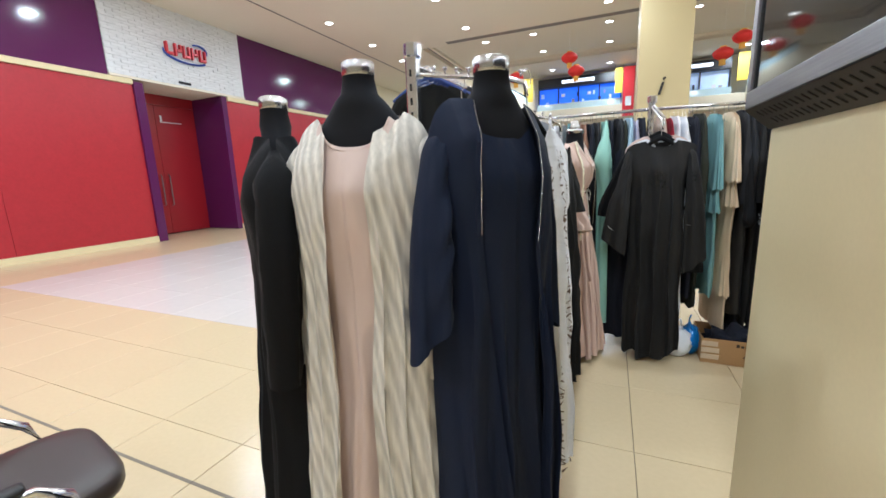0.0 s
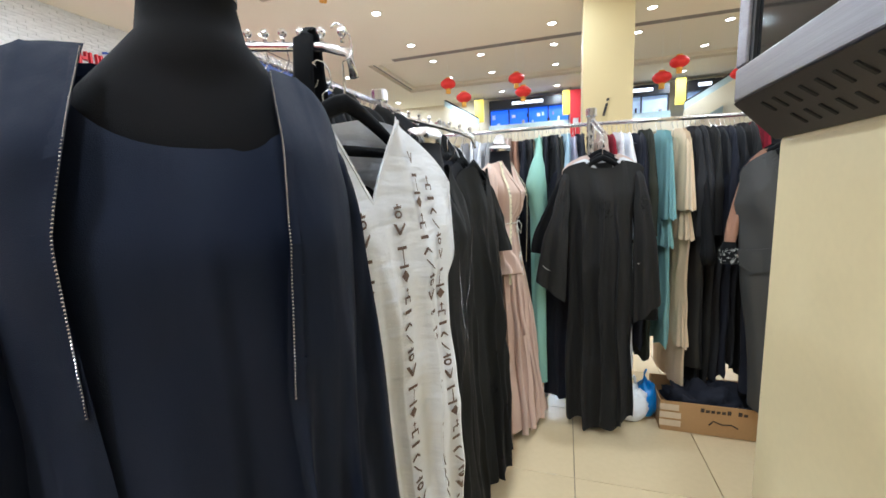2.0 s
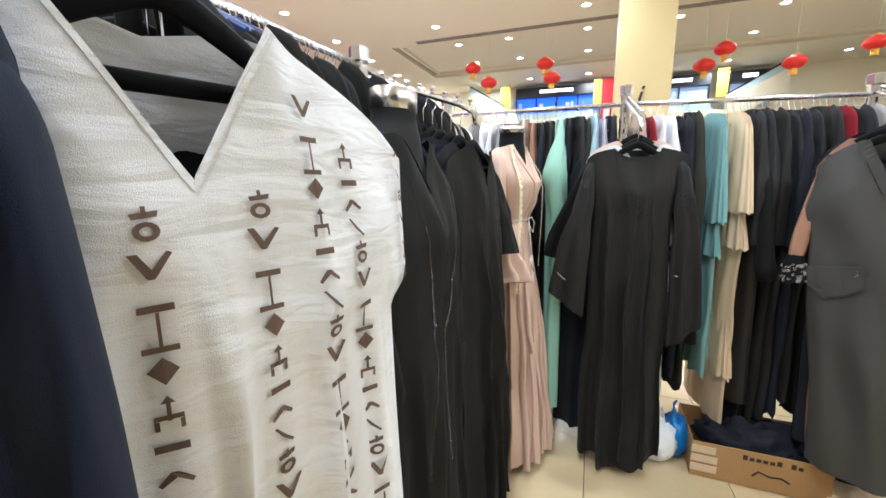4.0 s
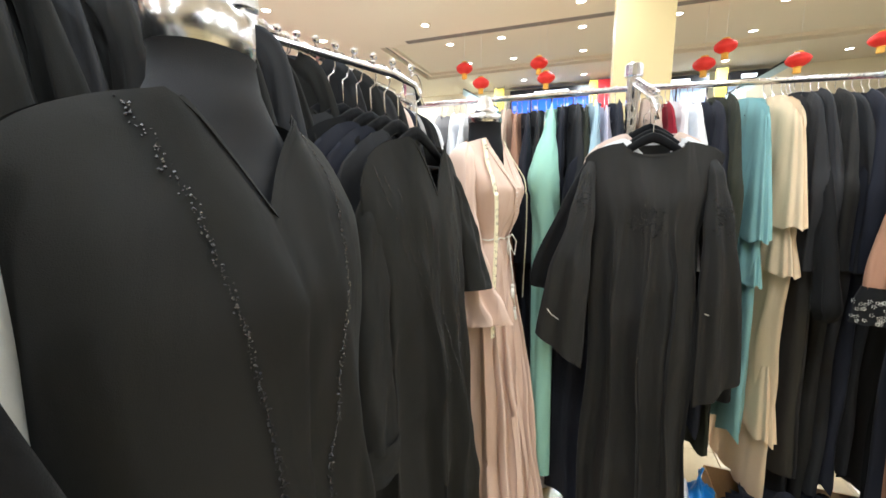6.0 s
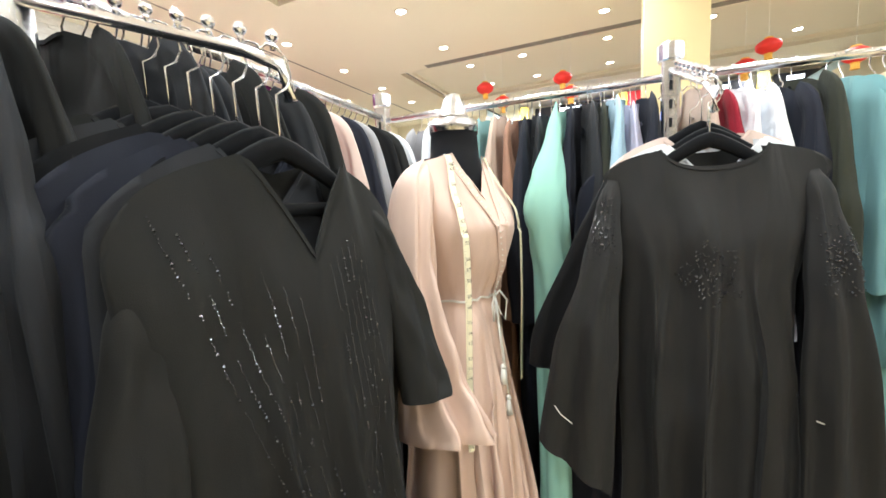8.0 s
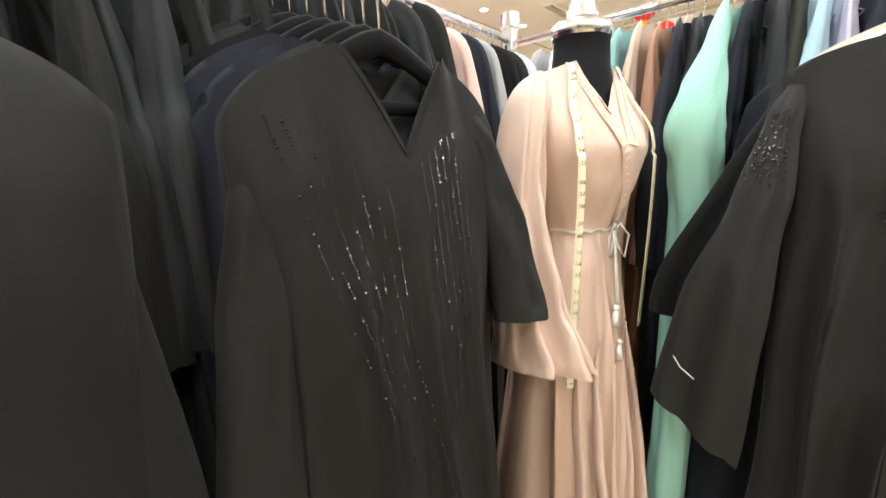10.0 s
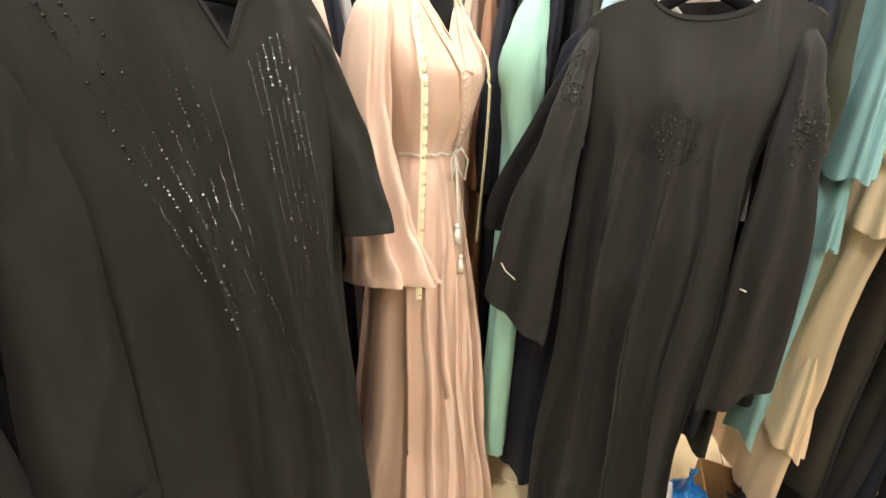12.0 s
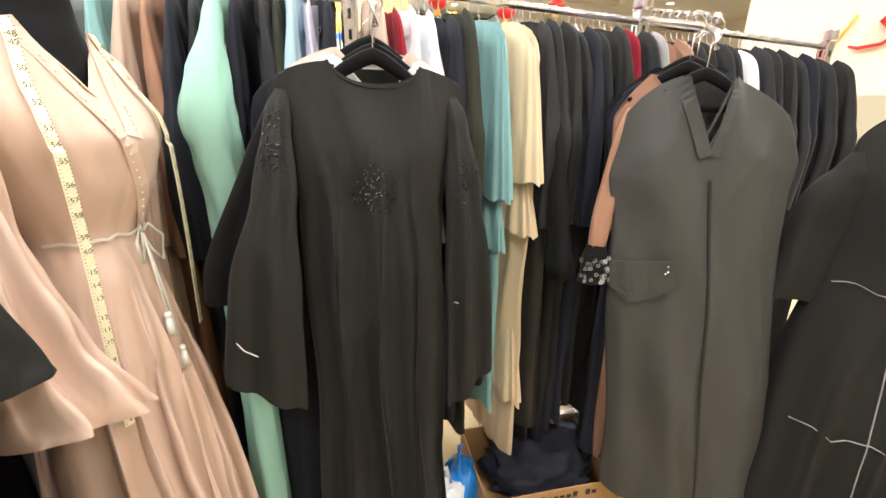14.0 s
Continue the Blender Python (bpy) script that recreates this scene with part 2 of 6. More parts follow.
def tube(bm, pts, radii, seg=10, caps=True, mi=0):
    """A swept round bar through pts; radii a number, or (rx, ry) pairs row by row."""
    pts = [Vector(p) for p in pts]
    rings = []
    up = Vector((0, 0, 1))
    for i, p in enumerate(pts):
        d = (pts[min(i + 1, len(pts) - 1)] - pts[max(i - 1, 0)]).normalized()
        a = d.cross(up if abs(d.z) < 0.95 else Vector((0, 1, 0))).normalized()
        b = a.cross(d).normalized()
        r = radii if isinstance(radii, (int, float)) else radii[i]
        rx, ry = r if isinstance(r, (tuple, list)) else (r, r)
        rings.append([bm.verts.new(p + a * rx * math.cos(t) + b * ry * math.sin(t)) for t in (2 * math.pi * k / seg for k in range(seg))])
    for r0, r1 in zip(rings, rings[1:]):
        for k in range(seg):
            bm.faces.new((r0[k], r0[(k + 1) % seg], r1[(k + 1) % seg], r1[k])).material_index = mi
    if caps:
        bm.faces.new(rings[0][::-1]).material_index = mi
        bm.faces.new(rings[-1]).material_index = mi
    return bm


def lathe(bm, prof, seg=20, cx=0.0, cy=0.0, sx=1.0, sy=1.0, mi=0):
    """Turns (radius, height[, material]) rows round the upright through (cx, cy)."""
    rings = [[bm.verts.new((cx + p[0] * sx * math.cos(2 * math.pi * k / seg), cy + p[0] * sy * math.sin(2 * math.pi * k / seg), p[1])) for k in range(seg)] for p in prof]
    for i, (r0, r1) in enumerate(zip(rings, rings[1:])):
        for k in range(seg):
            f = bm.faces.new((r0[k], r0[(k + 1) % seg], r1[(k + 1) % seg], r1[k]))
            f.material_index = prof[i][2] if len(prof[i]) > 2 else mi
    f = bm.faces.new(rings[-1])
    f.material_index = prof[-2][2] if len(prof[-2]) > 2 else mi
    bm.faces.new(rings[0][::-1])
    return bm


def ball(bm, c, r, u=8, v=5):
    return bmesh.ops.create_uvsphere(bm, u_segments=u, v_segments=v, radius=r, matrix=Matrix.Translation(c))


def smooth01(t):
    t = min(1.0, max(0.0, t))
    return t * t * (3 - 2 * t)


def keyed(keys, z):
    """Smooth value of (z, value) rows, highest first."""
    if z >= keys[0][0]:
        return keys[0][1]
    for (za, a), (zb, b) in zip(keys, keys[1:]):
        if z >= zb:
            u = (za - z) / (za - zb)
            return a + (b - a) * (0.8 * u + 0.2 * smooth01(u))
    return keys[-1][1]


class Cloth:
    """A front and a back sheet of cloth that hang from a shoulder line. x across, front at -y, z the height."""

    def __init__(self, top, hem, width, front, back, neck=0.08, vee=0.1, veeback=0.02, slope=0.07, folds=5, amp=0.02, fold_from=None, seed=1, hem_wave=0.012, cy=0.0, sharp=1.0, round_end=0.03, lean=0.0, crease=0.009):
        self.lean, self.left, self.crease, self.seed = lean, None, crease, seed
        self.fall, self.flat = 0.10, False
        self.top, self.hem, self.width, self.front, self.back = top, hem, width, front, back
        self.neck, self.vee, self.veeback, self.slope, self.folds, self.amp = neck, vee, veeback, slope, folds, amp
        self.fold_from = fold_from if fold_from is not None else top - 0.3
        r = random.Random(seed)
        self.ph = [r.uniform(0, 6.28) for _ in range(6)]
        self.hem_wave, self.cy, self.sharp, self.round_end = hem_wave, cy, sharp, round_end
        self.W = keyed(width, top)

    def start(self, side, x):
        a = abs(x)
        if a < self.neck:
            v = self.vee if side < 0 else self.veeback
            if self.sharp < 0:
                return self.top - v * (1 - (a / self.neck) ** 2.4) ** 0.6
            return self.top - v * (1 - a / self.neck) ** self.sharp - 0.005 * math.exp(-((a - self.neck) / 0.022) ** 2)
        u = (a - self.neck) / max(1e-4, self.W - self.neck)
        return self.top - self.slope * u - self.round_end * u ** 6 - 0.005 * math.exp(-((a - self.neck) / 0.022) ** 2)

    def point(self, side, a, z, zt=None):
        """a: -1 to 1 across the width at height z."""
        zt = self.start(side, a * self.W) if zt is None else zt
        h = keyed(self.left if self.left and a < 0 else self.width, z)
        ax = abs(a) * self.W
        g = min(1.0, max(0.0, (zt - z) / self.fall) * 0.97 + 0.02) ** (0.7 if self.flat else 0.5)
        k = smooth01((self.neck * 1.5 - ax) / (self.neck * 0.7))
        g = g + (1 - g) * k * 0.8
        d = keyed(self.front if side < 0 else self.back, z)
        y = side * d * (1 - abs(a) ** 2.2 if self.flat else math.sqrt(max(0.0, 1 - abs(a) ** 2.4))) * g
        f = (0.55 * smooth01((self.fold_from - z) / max(0.05, 0.35 * (self.fold_from - self.hem))) + 0.45 * smooth01((self.fold_from - z) / max(0.05, self.fold_from - self.hem))) * self.amp
        w = self.ph[0 if side < 0 else 1] + 0.5 * math.sin(z * 3.1 + self.ph[2])
        q = math.sin(self.folds * math.pi * a + w) + 0.55 * math.sin(self.folds * 2.3 * a * math.pi + self.ph[3] + z * 1.3)
        q = q + 0.3 * abs(math.sin(self.folds * 1.4 * math.pi * a + self.ph[4]))
        y += f * q * (1 - a ** 6) * side * (0.8 + 0.2 * math.sin(5 * a + self.ph[2]))
        x = a * h + f * 0.8 * math.cos(self.folds * math.pi * a + w) * (1 - a ** 8)
        x += 0.006 * math.sin(z * 9 + self.ph[5] + a * 3)
        y += 0.004 * math.sin(z * 13 + a * 7 + self.ph[4]) + self.cy
        # drape: long soft folds that fan out from the shoulders, and fine creases across them
        t = smooth01((zt - z) / 0.16) * (1 - abs(a) ** 8)
        fan = a * h * (9.0 - 3.5 * smooth01((zt - z) / 0.9)) + 0.35 * math.copysign(1, a) * z * (1 - abs(a))
        n1 = noise.noise(Vector((fan, z * 1.1, self.seed * 1.7 + side)))
        n2 = noise.noise(Vector((a * h * 17 + z * 5, z * 8 - a * 3, self.seed * 2.3 + side)))
        n3 = noise.noise(Vector((a * h * 7 - z * 3, z * 3.2, self.seed * 3.1 + side)))
        ridge = 0.5 - min(0.5, abs(n1) * 1.9)
        y += side * t * self.crease * (1.1 * ridge + 0.9 * n1 + 0.28 * n2 + 0.8 * (0.35 - min(0.35, abs(n3) * 1.6)))
        x += self.lean * (self.top - z)
        return Vector((x, y, z))

    def on_front(self, x, z, lift=0.004):
        x_ = x - self.lean * (self.top - z)
        a = max(-0.98, min(0.98, x_ / keyed(self.left if self.left and x_ < 0 else self.width, z)))
        p = self.point(-1, a, z)
        return Vector((x, p.y - lift, z))

    def hem_at(self, a):
        return self.hem + self.hem_wave * math.sin(self.folds * math.pi * a + self.ph[0]) + 0.4 * self.hem_wave * math.sin(9 * a + self.ph[3])

    def sheet(self, bm, side, a0=-1.0, a1=1.0, cols=36, rows=40, gap=None):
        grid = []
        for i in range(cols + 1):
            t = i / cols
            a = a0 + (a1 - a0) * t
            col = []
            zt = self.start(side, a * self.W)
            zh = self.hem_at(a)
            for j in range(rows + 1):
                z = zt + (zh - zt) * (j / rows) ** 1.25
                aa = a
                if gap is not None:
                    gz = keyed(gap, z) / keyed(self.left if self.left and a0 + a1 < 0 else self.width, z)
                    aa = math.copysign(gz + (1 - gz) * abs(a), a0 + a1)
                col.append(bm.verts.new(self.point(side, aa, z, zt)))
            grid.append(col)
        for c0, c1 in zip(grid, grid[1:]):
            for j in range(rows):
                bm.faces.new((c0[j], c1[j], c1[j + 1], c0[j + 1]))

    def mesh(self, cols=36, rows=40, gap=None):
        bm = bmesh.new()
        self.sheet(bm, 1, cols=cols, rows=rows)
        if gap is None:
            self.sheet(bm, -1, cols=cols, rows=rows)
        else:
            pair = gap if isinstance(gap, tuple) else (gap, gap)
            self.sheet(bm, -1, -1, 0, cols // 2, rows, pair[0])
            self.sheet(bm, -1, 0, 1, cols // 2, rows, pair[1])
        bmesh.ops.remove_doubles(bm, verts=bm.verts, dist=0.0015)
        return bm


def sleeve(pts, radii, seed=0, seg=18, amp=0.006, folds=4, rows=22, hollow=True, tilt_end=0.0):
    """A hanging cloth sleeve through pts, with folds; its open end may be cut at a slant."""
    r = random.Random(seed)
    ph = [r.uniform(0, 6.28) for _ in range(4)]
    pts = [Vector(p) for p in pts]
    n = len(pts) - 1
    line, rad = [], []
    for i in range(rows + 1):
        t = i / rows * n
        k = min(n - 1, int(t))
        u = t - k
        p0, p1, p2, p3 = pts[max(0, k - 1)], pts[k], pts[k + 1], pts[min(n, k + 2)]
        line.append(0.5 * ((2 * p1) + (p2 - p0) * u + (2 * p0 - 5 * p1 + 4 * p2 - p3) * u * u + (3 * p1 - p0 - 3 * p2 + p3) * u ** 3))
        ra, rb = radii[k], radii[k + 1]
        rad.append((ra[0] + (rb[0] - ra[0]) * smooth01(u), ra[1] + (rb[1] - ra[1]) * smooth01(u)))
    bm = bmesh.new()
    rings = []
    for i, p in enumerate(line):
        d = (line[min(i + 1, rows)] - line[max(i - 1, 0)]).normalized()
        a = (Vector((1, 0, 0)) - d * d.x).normalized()
        b = d.cross(a).normalized()
        f = i / rows
        ring = []
        for k in range(seg):
            t = 2 * math.pi * k / seg
            w = 1 + (amp / max(0.02, rad[i][1])) * f * math.sin(folds * t + ph[0] + 2 * f) + 0.10 * math.sin(6 * f + 2 * t + ph[1]) * f
            n1 = noise.noise(Vector((1.6 * math.cos(t), 1.6 * math.sin(t), f * 2.2 + seed * 1.3)))
            n2 = noise.noise(Vector((2.2 * math.cos(t) + f * 3, 2.2 * math.sin(t), f * 7.5 + seed * 2.1)))
            w += smooth01(f * 3) * (0.38 * (0.4 - min(0.4, 2 * abs(n1))) - 0.08 + 0.2 * n2)
            q = p + a * rad[i][0] * math.cos(t) * (1 + 0.04 * math.sin(9 * f + ph[2])) + b * rad[i][1] * math.sin(t) * w
            q = q + d * tilt_end * f ** 4 * math.cos(t)
            ring.append(bm.verts.new(q))
        rings.append(ring)
    for r0, r1 in zip(rings, rings[1:]):
        for k in range(seg):
            bm.faces.new((r0[k], r0[(k + 1) % seg], r1[(k + 1) % seg], r1[k]))
    if not hollow:
        bm.faces.new(rings[-1])
    return bm


def bead_line(bm, pts, r, step):
    """Small beads strung at even steps along pts."""
    pts = [Vector(p) for p in pts]
    for p, q in zip(pts, pts[1:]):
        n = max(1, int((q - p).length / step))
        for i in range(n):
            bead(bm, p.lerp(q, i / n), r)


def bead(bm, c, r):
    v = [bm.verts.new(c + Vector(o) * r) for o in ((1, 0, 0), (-1, 0, 0), (0, 1, 0), (0, -1, 0), (0, 0, 1), (0, 0, -1))]
    for f in ((0, 2, 4), (2, 1, 4), (1, 3, 4), (3, 0, 4), (2, 0, 5), (1, 2, 5), (3, 1, 5), (0, 3, 5)):
        bm.faces.new([v[i] for i in f])


# ---- large structure ----
def slab(name, *a, mat=WALLM, label="", cat="wall", bevel=0.0):
    return tagged(part(name, boxm(*a, bevel=bevel), mat), label, cat, "", "structure")


WX = -9.6
floor = slab("floor", -13, 15, -9, 20, -0.2, -0.012, mat=GROUT, label="hall floor of polished cream tiles with grey joints", cat="floor")
slab("wall_south", -13, 15, -9.3, -9, 0, 5.6, label="plain cream painted hall wall", cat="wall")
slab("wall_east", 15, 15.3, -9, 20, 0, 5.6, label="plain cream painted hall wall", cat="wall")
slab("wall_north", -13, 15, 18.6, 18.9, 0, 5.6, label="cream painted wall under the upper shops", cat="wall")
slab("wall_west", -13.3, -13, -9, 18.6, 0, 5.6, label="plain cream painted hall wall", cat="wall")


def ceiling():
    bm = bmesh.new()
    trays = [(-5.72, 9.5, 12.3, 15.95), (-5.75, 9.5, 2.4, 7.85)]
    box(bm, -13, -5.75, -9, 20, CEIL, CEIL + 0.35)
    box(bm, 9.5, 15, -9, 20, CEIL, CEIL + 0.35)
    for y0, y1 in ((-9, 2.4), (7.85, 12.3), (15.95, 20)):
        box(bm, -5.75, 9.5, y0, y1, CEIL, CEIL + 0.35)
    box(bm, -5.75, -5.72, 12.3, 15.95, CEIL, CEIL + 0.35)
    box(bm, -5.75, 9.5, 2.3, 16.0, CEIL + 0.14, CEIL + 0.34)
    # inner lips of the two trays; grey strips paint the shade in their shadow gaps
    for x0, x1, y0, y1 in trays:
        for e in ((x0 + 0.16, x1, y0 + 0.16, y0 + 0.24), (x0 + 0.16, x1, y1 - 0.24, y1 - 0.16)):
            box(bm, *e, CEIL + 0.05, CEIL + 0.139)
        box(bm, x0 + 0.16, x0 + 0.24, y0 + 0.24, y1 - 0.24, CEIL + 0.05, CEIL + 0.139)
        box(bm, x0 + 0.001, x1, y0 + 0.001, y0 + 0.159, CEIL + 0.12, CEIL + 0.138, mi=1)
        box(bm, x0 + 0.001, x1, y1 - 0.159, y1 - 0.001, CEIL + 0.12, CEIL + 0.138, mi=1)
        box(bm, x0 + 0.001, x0 + 0.159, y0 + 0.16, y1 - 0.16, CEIL + 0.12, CEIL + 0.138, mi=1)
    # long grey air slot
    box(bm, -4.8, 9, 12.03, 12.25, CEIL - 0.006, CEIL + 0.01, mi=1)
    # grey strip painted as the thin shadow line of a ceiling step
    box(bm, -7.6, -7.55, -6, 17, CEIL - 0.006, CEIL + 0.01, mi=1)
    return tagged(part("ceiling", bm, [CEILM, SHADOWGAP]), "white plasterboard ceiling with recessed trays, a grey air slot and painted shadow lines", "ceiling", "", "structure")


ceiling()


def downlights():
    first = None
    for y in LAMP_Y:
        for x in LAMP_X + (-2.34,):
            if x == -2.34 and y < 12:
                continue
            tray = (12.3 < y < 15.95 or 2.4 < y < 7.85) and -5.5 < x < 9.5
            z = CEIL + (0.14 if tray else 0.0)
            if first is None:
                first = thing("downlight", "round white recessed ceiling downlight, switched on", "ceiling light", pose(x, y, z), "ceiling downlights")
                bm = bmesh.new()
                lathe(bm, [(0.135, 0.0), (0.135, -0.012), (0.105, -0.016), (0.095, -0.004)], 20)
                part("trim_ring", bm, CEILM, first)
                bm = bmesh.new()
                lathe(bm, [(0.094, -0.003), (0.094, -0.010), (0.02, -0.014)], 20)
                part("lens", bm, GLOW, first, "glowing warm white lens")
            else:
                copy_thing(first, pose(x, y, z))


downlights()


# red and purple shop front
def shop_front():
    front = tagged(new("shop_wall"), "closed red and purple shop front with a white sign band", "shop front", "", "structure")
    part("backing", boxm(WX - 1.6, WX - 1.45, -9, 13.6, 0, CEIL - 0.004), WALLM, front)
    part("skirting", boxm(WX - 0.02, WX + 0.03, -9, 5.74, 0.0, 0.13), PANEL, front, "cream stone skirting")
    for i in range(5):
        y1 = 5.74 - i * 2.4
        part("red_panel", boxm(WX - 0.08, WX, y1 - 2.397, y1, 0.132, 3.44, bevel=0.004), RED, front, "glossy red printed wall panel")
    part("red_panel", boxm(WX - 0.08, WX, 8.05, 10.8, 0.132, 3.44, bevel=0.004), RED, front)
    part("red_panel", boxm(WX - 0.08, WX, 10.803, 13.6, 0.132, 3.44, bevel=0.004), RED, front)
    part("skirting", boxm(WX - 0.02, WX + 0.03, 8.05, 13.6, 0.0, 0.13), PANEL, front)
    part("moulding", boxm(WX - 0.1, WX + 0.05, -9, 5.74, 3.442, 3.55, bevel=0.01), PANEL, front, "cream moulding over the panels")
    part("moulding", boxm(WX - 0.1, WX + 0.05, 8.05, 13.6, 3.442, 3.55, bevel=0.01), PANEL, front)
    part("purple_fascia", boxm(WX - 0.1, WX + 0.02, -9, 5.30, 3.552, CEIL - 0.004, bevel=0.004), PURPLE, front, "glossy purple fascia panel")
    part("purple_fascia", boxm(WX - 0.1, WX + 0.02, 8.62, 13.6, 3.552, CEIL - 0.004, bevel=0.004), PURPLE, front)
    part("door_jamb", boxm(WX - 0.3, WX + 0.06, 5.742, 5.93, 0, 3.5, bevel=0.01), PURPLE, front, "purple door post")
    part("door_reveal", boxm(WX - 1.2, WX + 0.005, 7.9, 8.048, 0, 3.55, bevel=0.006), PURPLE, front, "purple side wall of the entrance")
    part("door_reveal", boxm(WX - 1.2, WX - 0.302, 5.742, 5.85, 0, 3.55), PURPLE, front)
    part("sign_band_soffit", boxm(WX - 1.2, WX + 0.06, 5.305, 8.615, 3.552, 3.60), CEILM, front, "white underside of the sign band")
    for y0, y1 in ((5.852, 6.83), (6.836, 7.898)):
        leaf = part("door", boxm(WX - 1.2, WX - 1.15, y0, y1, 0.01, 3.3, bevel=0.006), REDD, front, "tall red entrance door leaf")
        hy = y1 - 0.10 if y1 < 7 else y0 + 0.10
        bm = bmesh.new()
        tube(bm, [(WX - 1.149, hy, 0.75), (WX - 1.09, hy, 0.77), (WX - 1.09, hy, 1.53), (WX - 1.149, hy, 1.55)], 0.014, 8)
        part("door_handle", bm, STEEL, leaf, "long steel pull handle")
    part("door_head", boxm(WX - 1.2, WX - 1.15, 5.852, 7.898, 3.304, 3.55), REDD, front)
    bm = bmesh.new()
    box(bm, WX - 1.148, WX - 1.144, 6.95, 7.0, 2.9, 3.05)
    box(bm, WX - 1.148, WX - 1.144, 6.95, 7.5, 2.87, 2.895)
    part("door_lettering", bm, MOSAIC, front, "small white lettering on the door")
    # sign band of stacked white stone strips
    band = part("sign_band", boxm(WX - 0.1, WX + 0.03, 5.305, 8.615, 3.602, CEIL - 0.004), MOSAIC, front, "white split stone sign band")
    rng = random.Random(5)
    strips = []
    for k in range(3):
        bm = boxm(0, 0.012 + 0.006 * k, 0, 0.265, 0, 0.058, bevel=0.004)
        ob = part("stone_strip", bm, MOSAIC, band)
        strips.append(ob)
    first = set()
    for r in range(27):
        y = 5.305 + (0.135 if r % 2 else 0.0)
        while y < 8.34:
            s = rng.choice(strips)
            if s.name in first:
                o = new("stone_strip", s.data)
                o.parent = band
            else:
                o = s
                first.add(s.name)
            o.location = (WX + 0.03, y, 3.604 + r * 0.061)
            y += 0.27
    sign = thing("shop_sign", "raised red sign letters with a blue swoosh", "sign", pose(WX + 0.06, 6.5, 4.12))
    for i in range(5):
        bm = bmesh.new()
        y0 = 0.03 + i * 0.205
        box(bm, 0, 0.08, y0, y0 + 0.045, 0.13, 0.40, 0.006)
        box(bm, 0, 0.08, y0 + 0.05, y0 + 0.165, 0.13 + 0.1 * (i % 2), 0.19 + 0.1 * (i % 2), 0.006)
        if i:
            box(bm, 0, 0.08, y0 + 0.125, y0 + 0.165, 0.195 + 0.1 * (i % 2), 0.40, 0.006)
        part("sign_letter", bm, LETTER, sign)
    bm = bmesh.new()
    pts = [(0.03, 0.55 + 0.57 * math.cos(a), 0.22 + 0.2 * math.sin(a)) for a in np.linspace(3.0, 5.6, 18)]
    tube(bm, pts, [(0.012 + 0.03 * math.sin(math.pi * i / 17), 0.02) for i in range(18)], 8)
    part("swoosh", bm, SWOOSH, sign, "blue swoosh under the letters")
    bm = bmesh.new()
    pts = [(0.03, 0.85 + 0.22 * math.cos(a), 0.36 + 0.14 * math.sin(a)) for a in np.linspace(-0.3, 2.2, 12)]
    tube(bm, pts, [(0.01 + 0.03 * math.sin(math.pi * i / 11), 0.02) for i in range(12)], 8)
    part("swoosh", bm, SWOOSH, sign)
    plate = part("number_plate", boxm(WX + 0.06, WX + 0.075, 6.75, 7.05, 3.64, 3.70, bevel=0.003), SIGNBLACK, None)
    tagged(plate, "small black number plate on the sign band", "sign")


shop_front()
slab("wall_corner", WX - 1.6, WX + 0.0, 13.602, 18.598, 0, CEIL - 0.004, mat=WALLM, label="cream painted wall past the shop front", cat="wall")


def column():
    ob = slab("column", 0.46, 1.44, 9.9, 10.9, 0, CEIL - 0.002, mat=COLM, label="square ochre painted hall column", cat="column", bevel=0.012)
    f = bpy.data.curves.new("info_mark", "FONT")
    f.body, f.size, f.extrude, f.shear, f.align_x = "i", 0.55, 0.012, 0.25, "CENTER"
    tmp = bpy.data.objects.new("info_mark", f)
    me = bpy.data.meshes.new_from_object(tmp)
    me.name = "info_mark"
    bpy.data.objects.remove(tmp)
    me.materials.clear()
    me.materials.append(SIGNBLACK)
    o = new("info_mark", me)
    o.matrix_basis = pose(0.88, 9.885, 2.78, 90)
    tagged(o, "black italic letter i mounted on the ochre column", "sign")


column()


def lantern(x, y, z, s=1.0, first=[]):
    if first:
        return copy_thing(first[0], pose(x, y, z))
    t = thing("paper_lantern", "round red paper lantern with a gold tassel, hung from the ceiling", "lantern", pose(x, y, z), "festival lanterns")
    bm = bmesh.new()
    prof = [(0.07 + 0.15 * math.sin(math.pi * i / 12) ** 0.8, 0.14 - 0.28 * i / 12) for i in range(13)][::-1]
    lathe(bm, prof, 24)
    for v in bm.verts:
        a = math.atan2(v.co.y, v.co.x)
        k = 1 - 0.035 * abs(math.sin(a * 6))
        v.co.x *= k
        v.co.y *= k
    part("lantern_body", bm, LANTERN, t, "ribbed red paper body", True)
    bm = bmesh.new()
    lathe(bm, [(0.075, 0.14), (0.075, 0.165), (0.02, 0.17)], 16)
    part("cap", bm, GOLD, t, "gold paper cap")
    bm = bmesh.new()
    lathe(bm, [(0.07, -0.165), (0.075, -0.15), (0.075, -0.14)], 16)
    part("collar", bm, GOLD, t)
    bm = bmesh.new()
    for i in range(14):
        a = 2 * math.pi * i / 14
        tube(bm, [(0.05 * math.cos(a), 0.05 * math.sin(a), -0.16), (0.058 * math.cos(a), 0.058 * math.sin(a), -0.26)], 0.012, 5)
    part("tassel", bm, GOLD, t, "gold fringe")
    bm = bmesh.new()
    tube(bm, [(0, 0, 0.16), (0, 0, 1.6)], 0.003, 5)
    part("cord", bm, CORD, t)
    first.append(t)
    return t


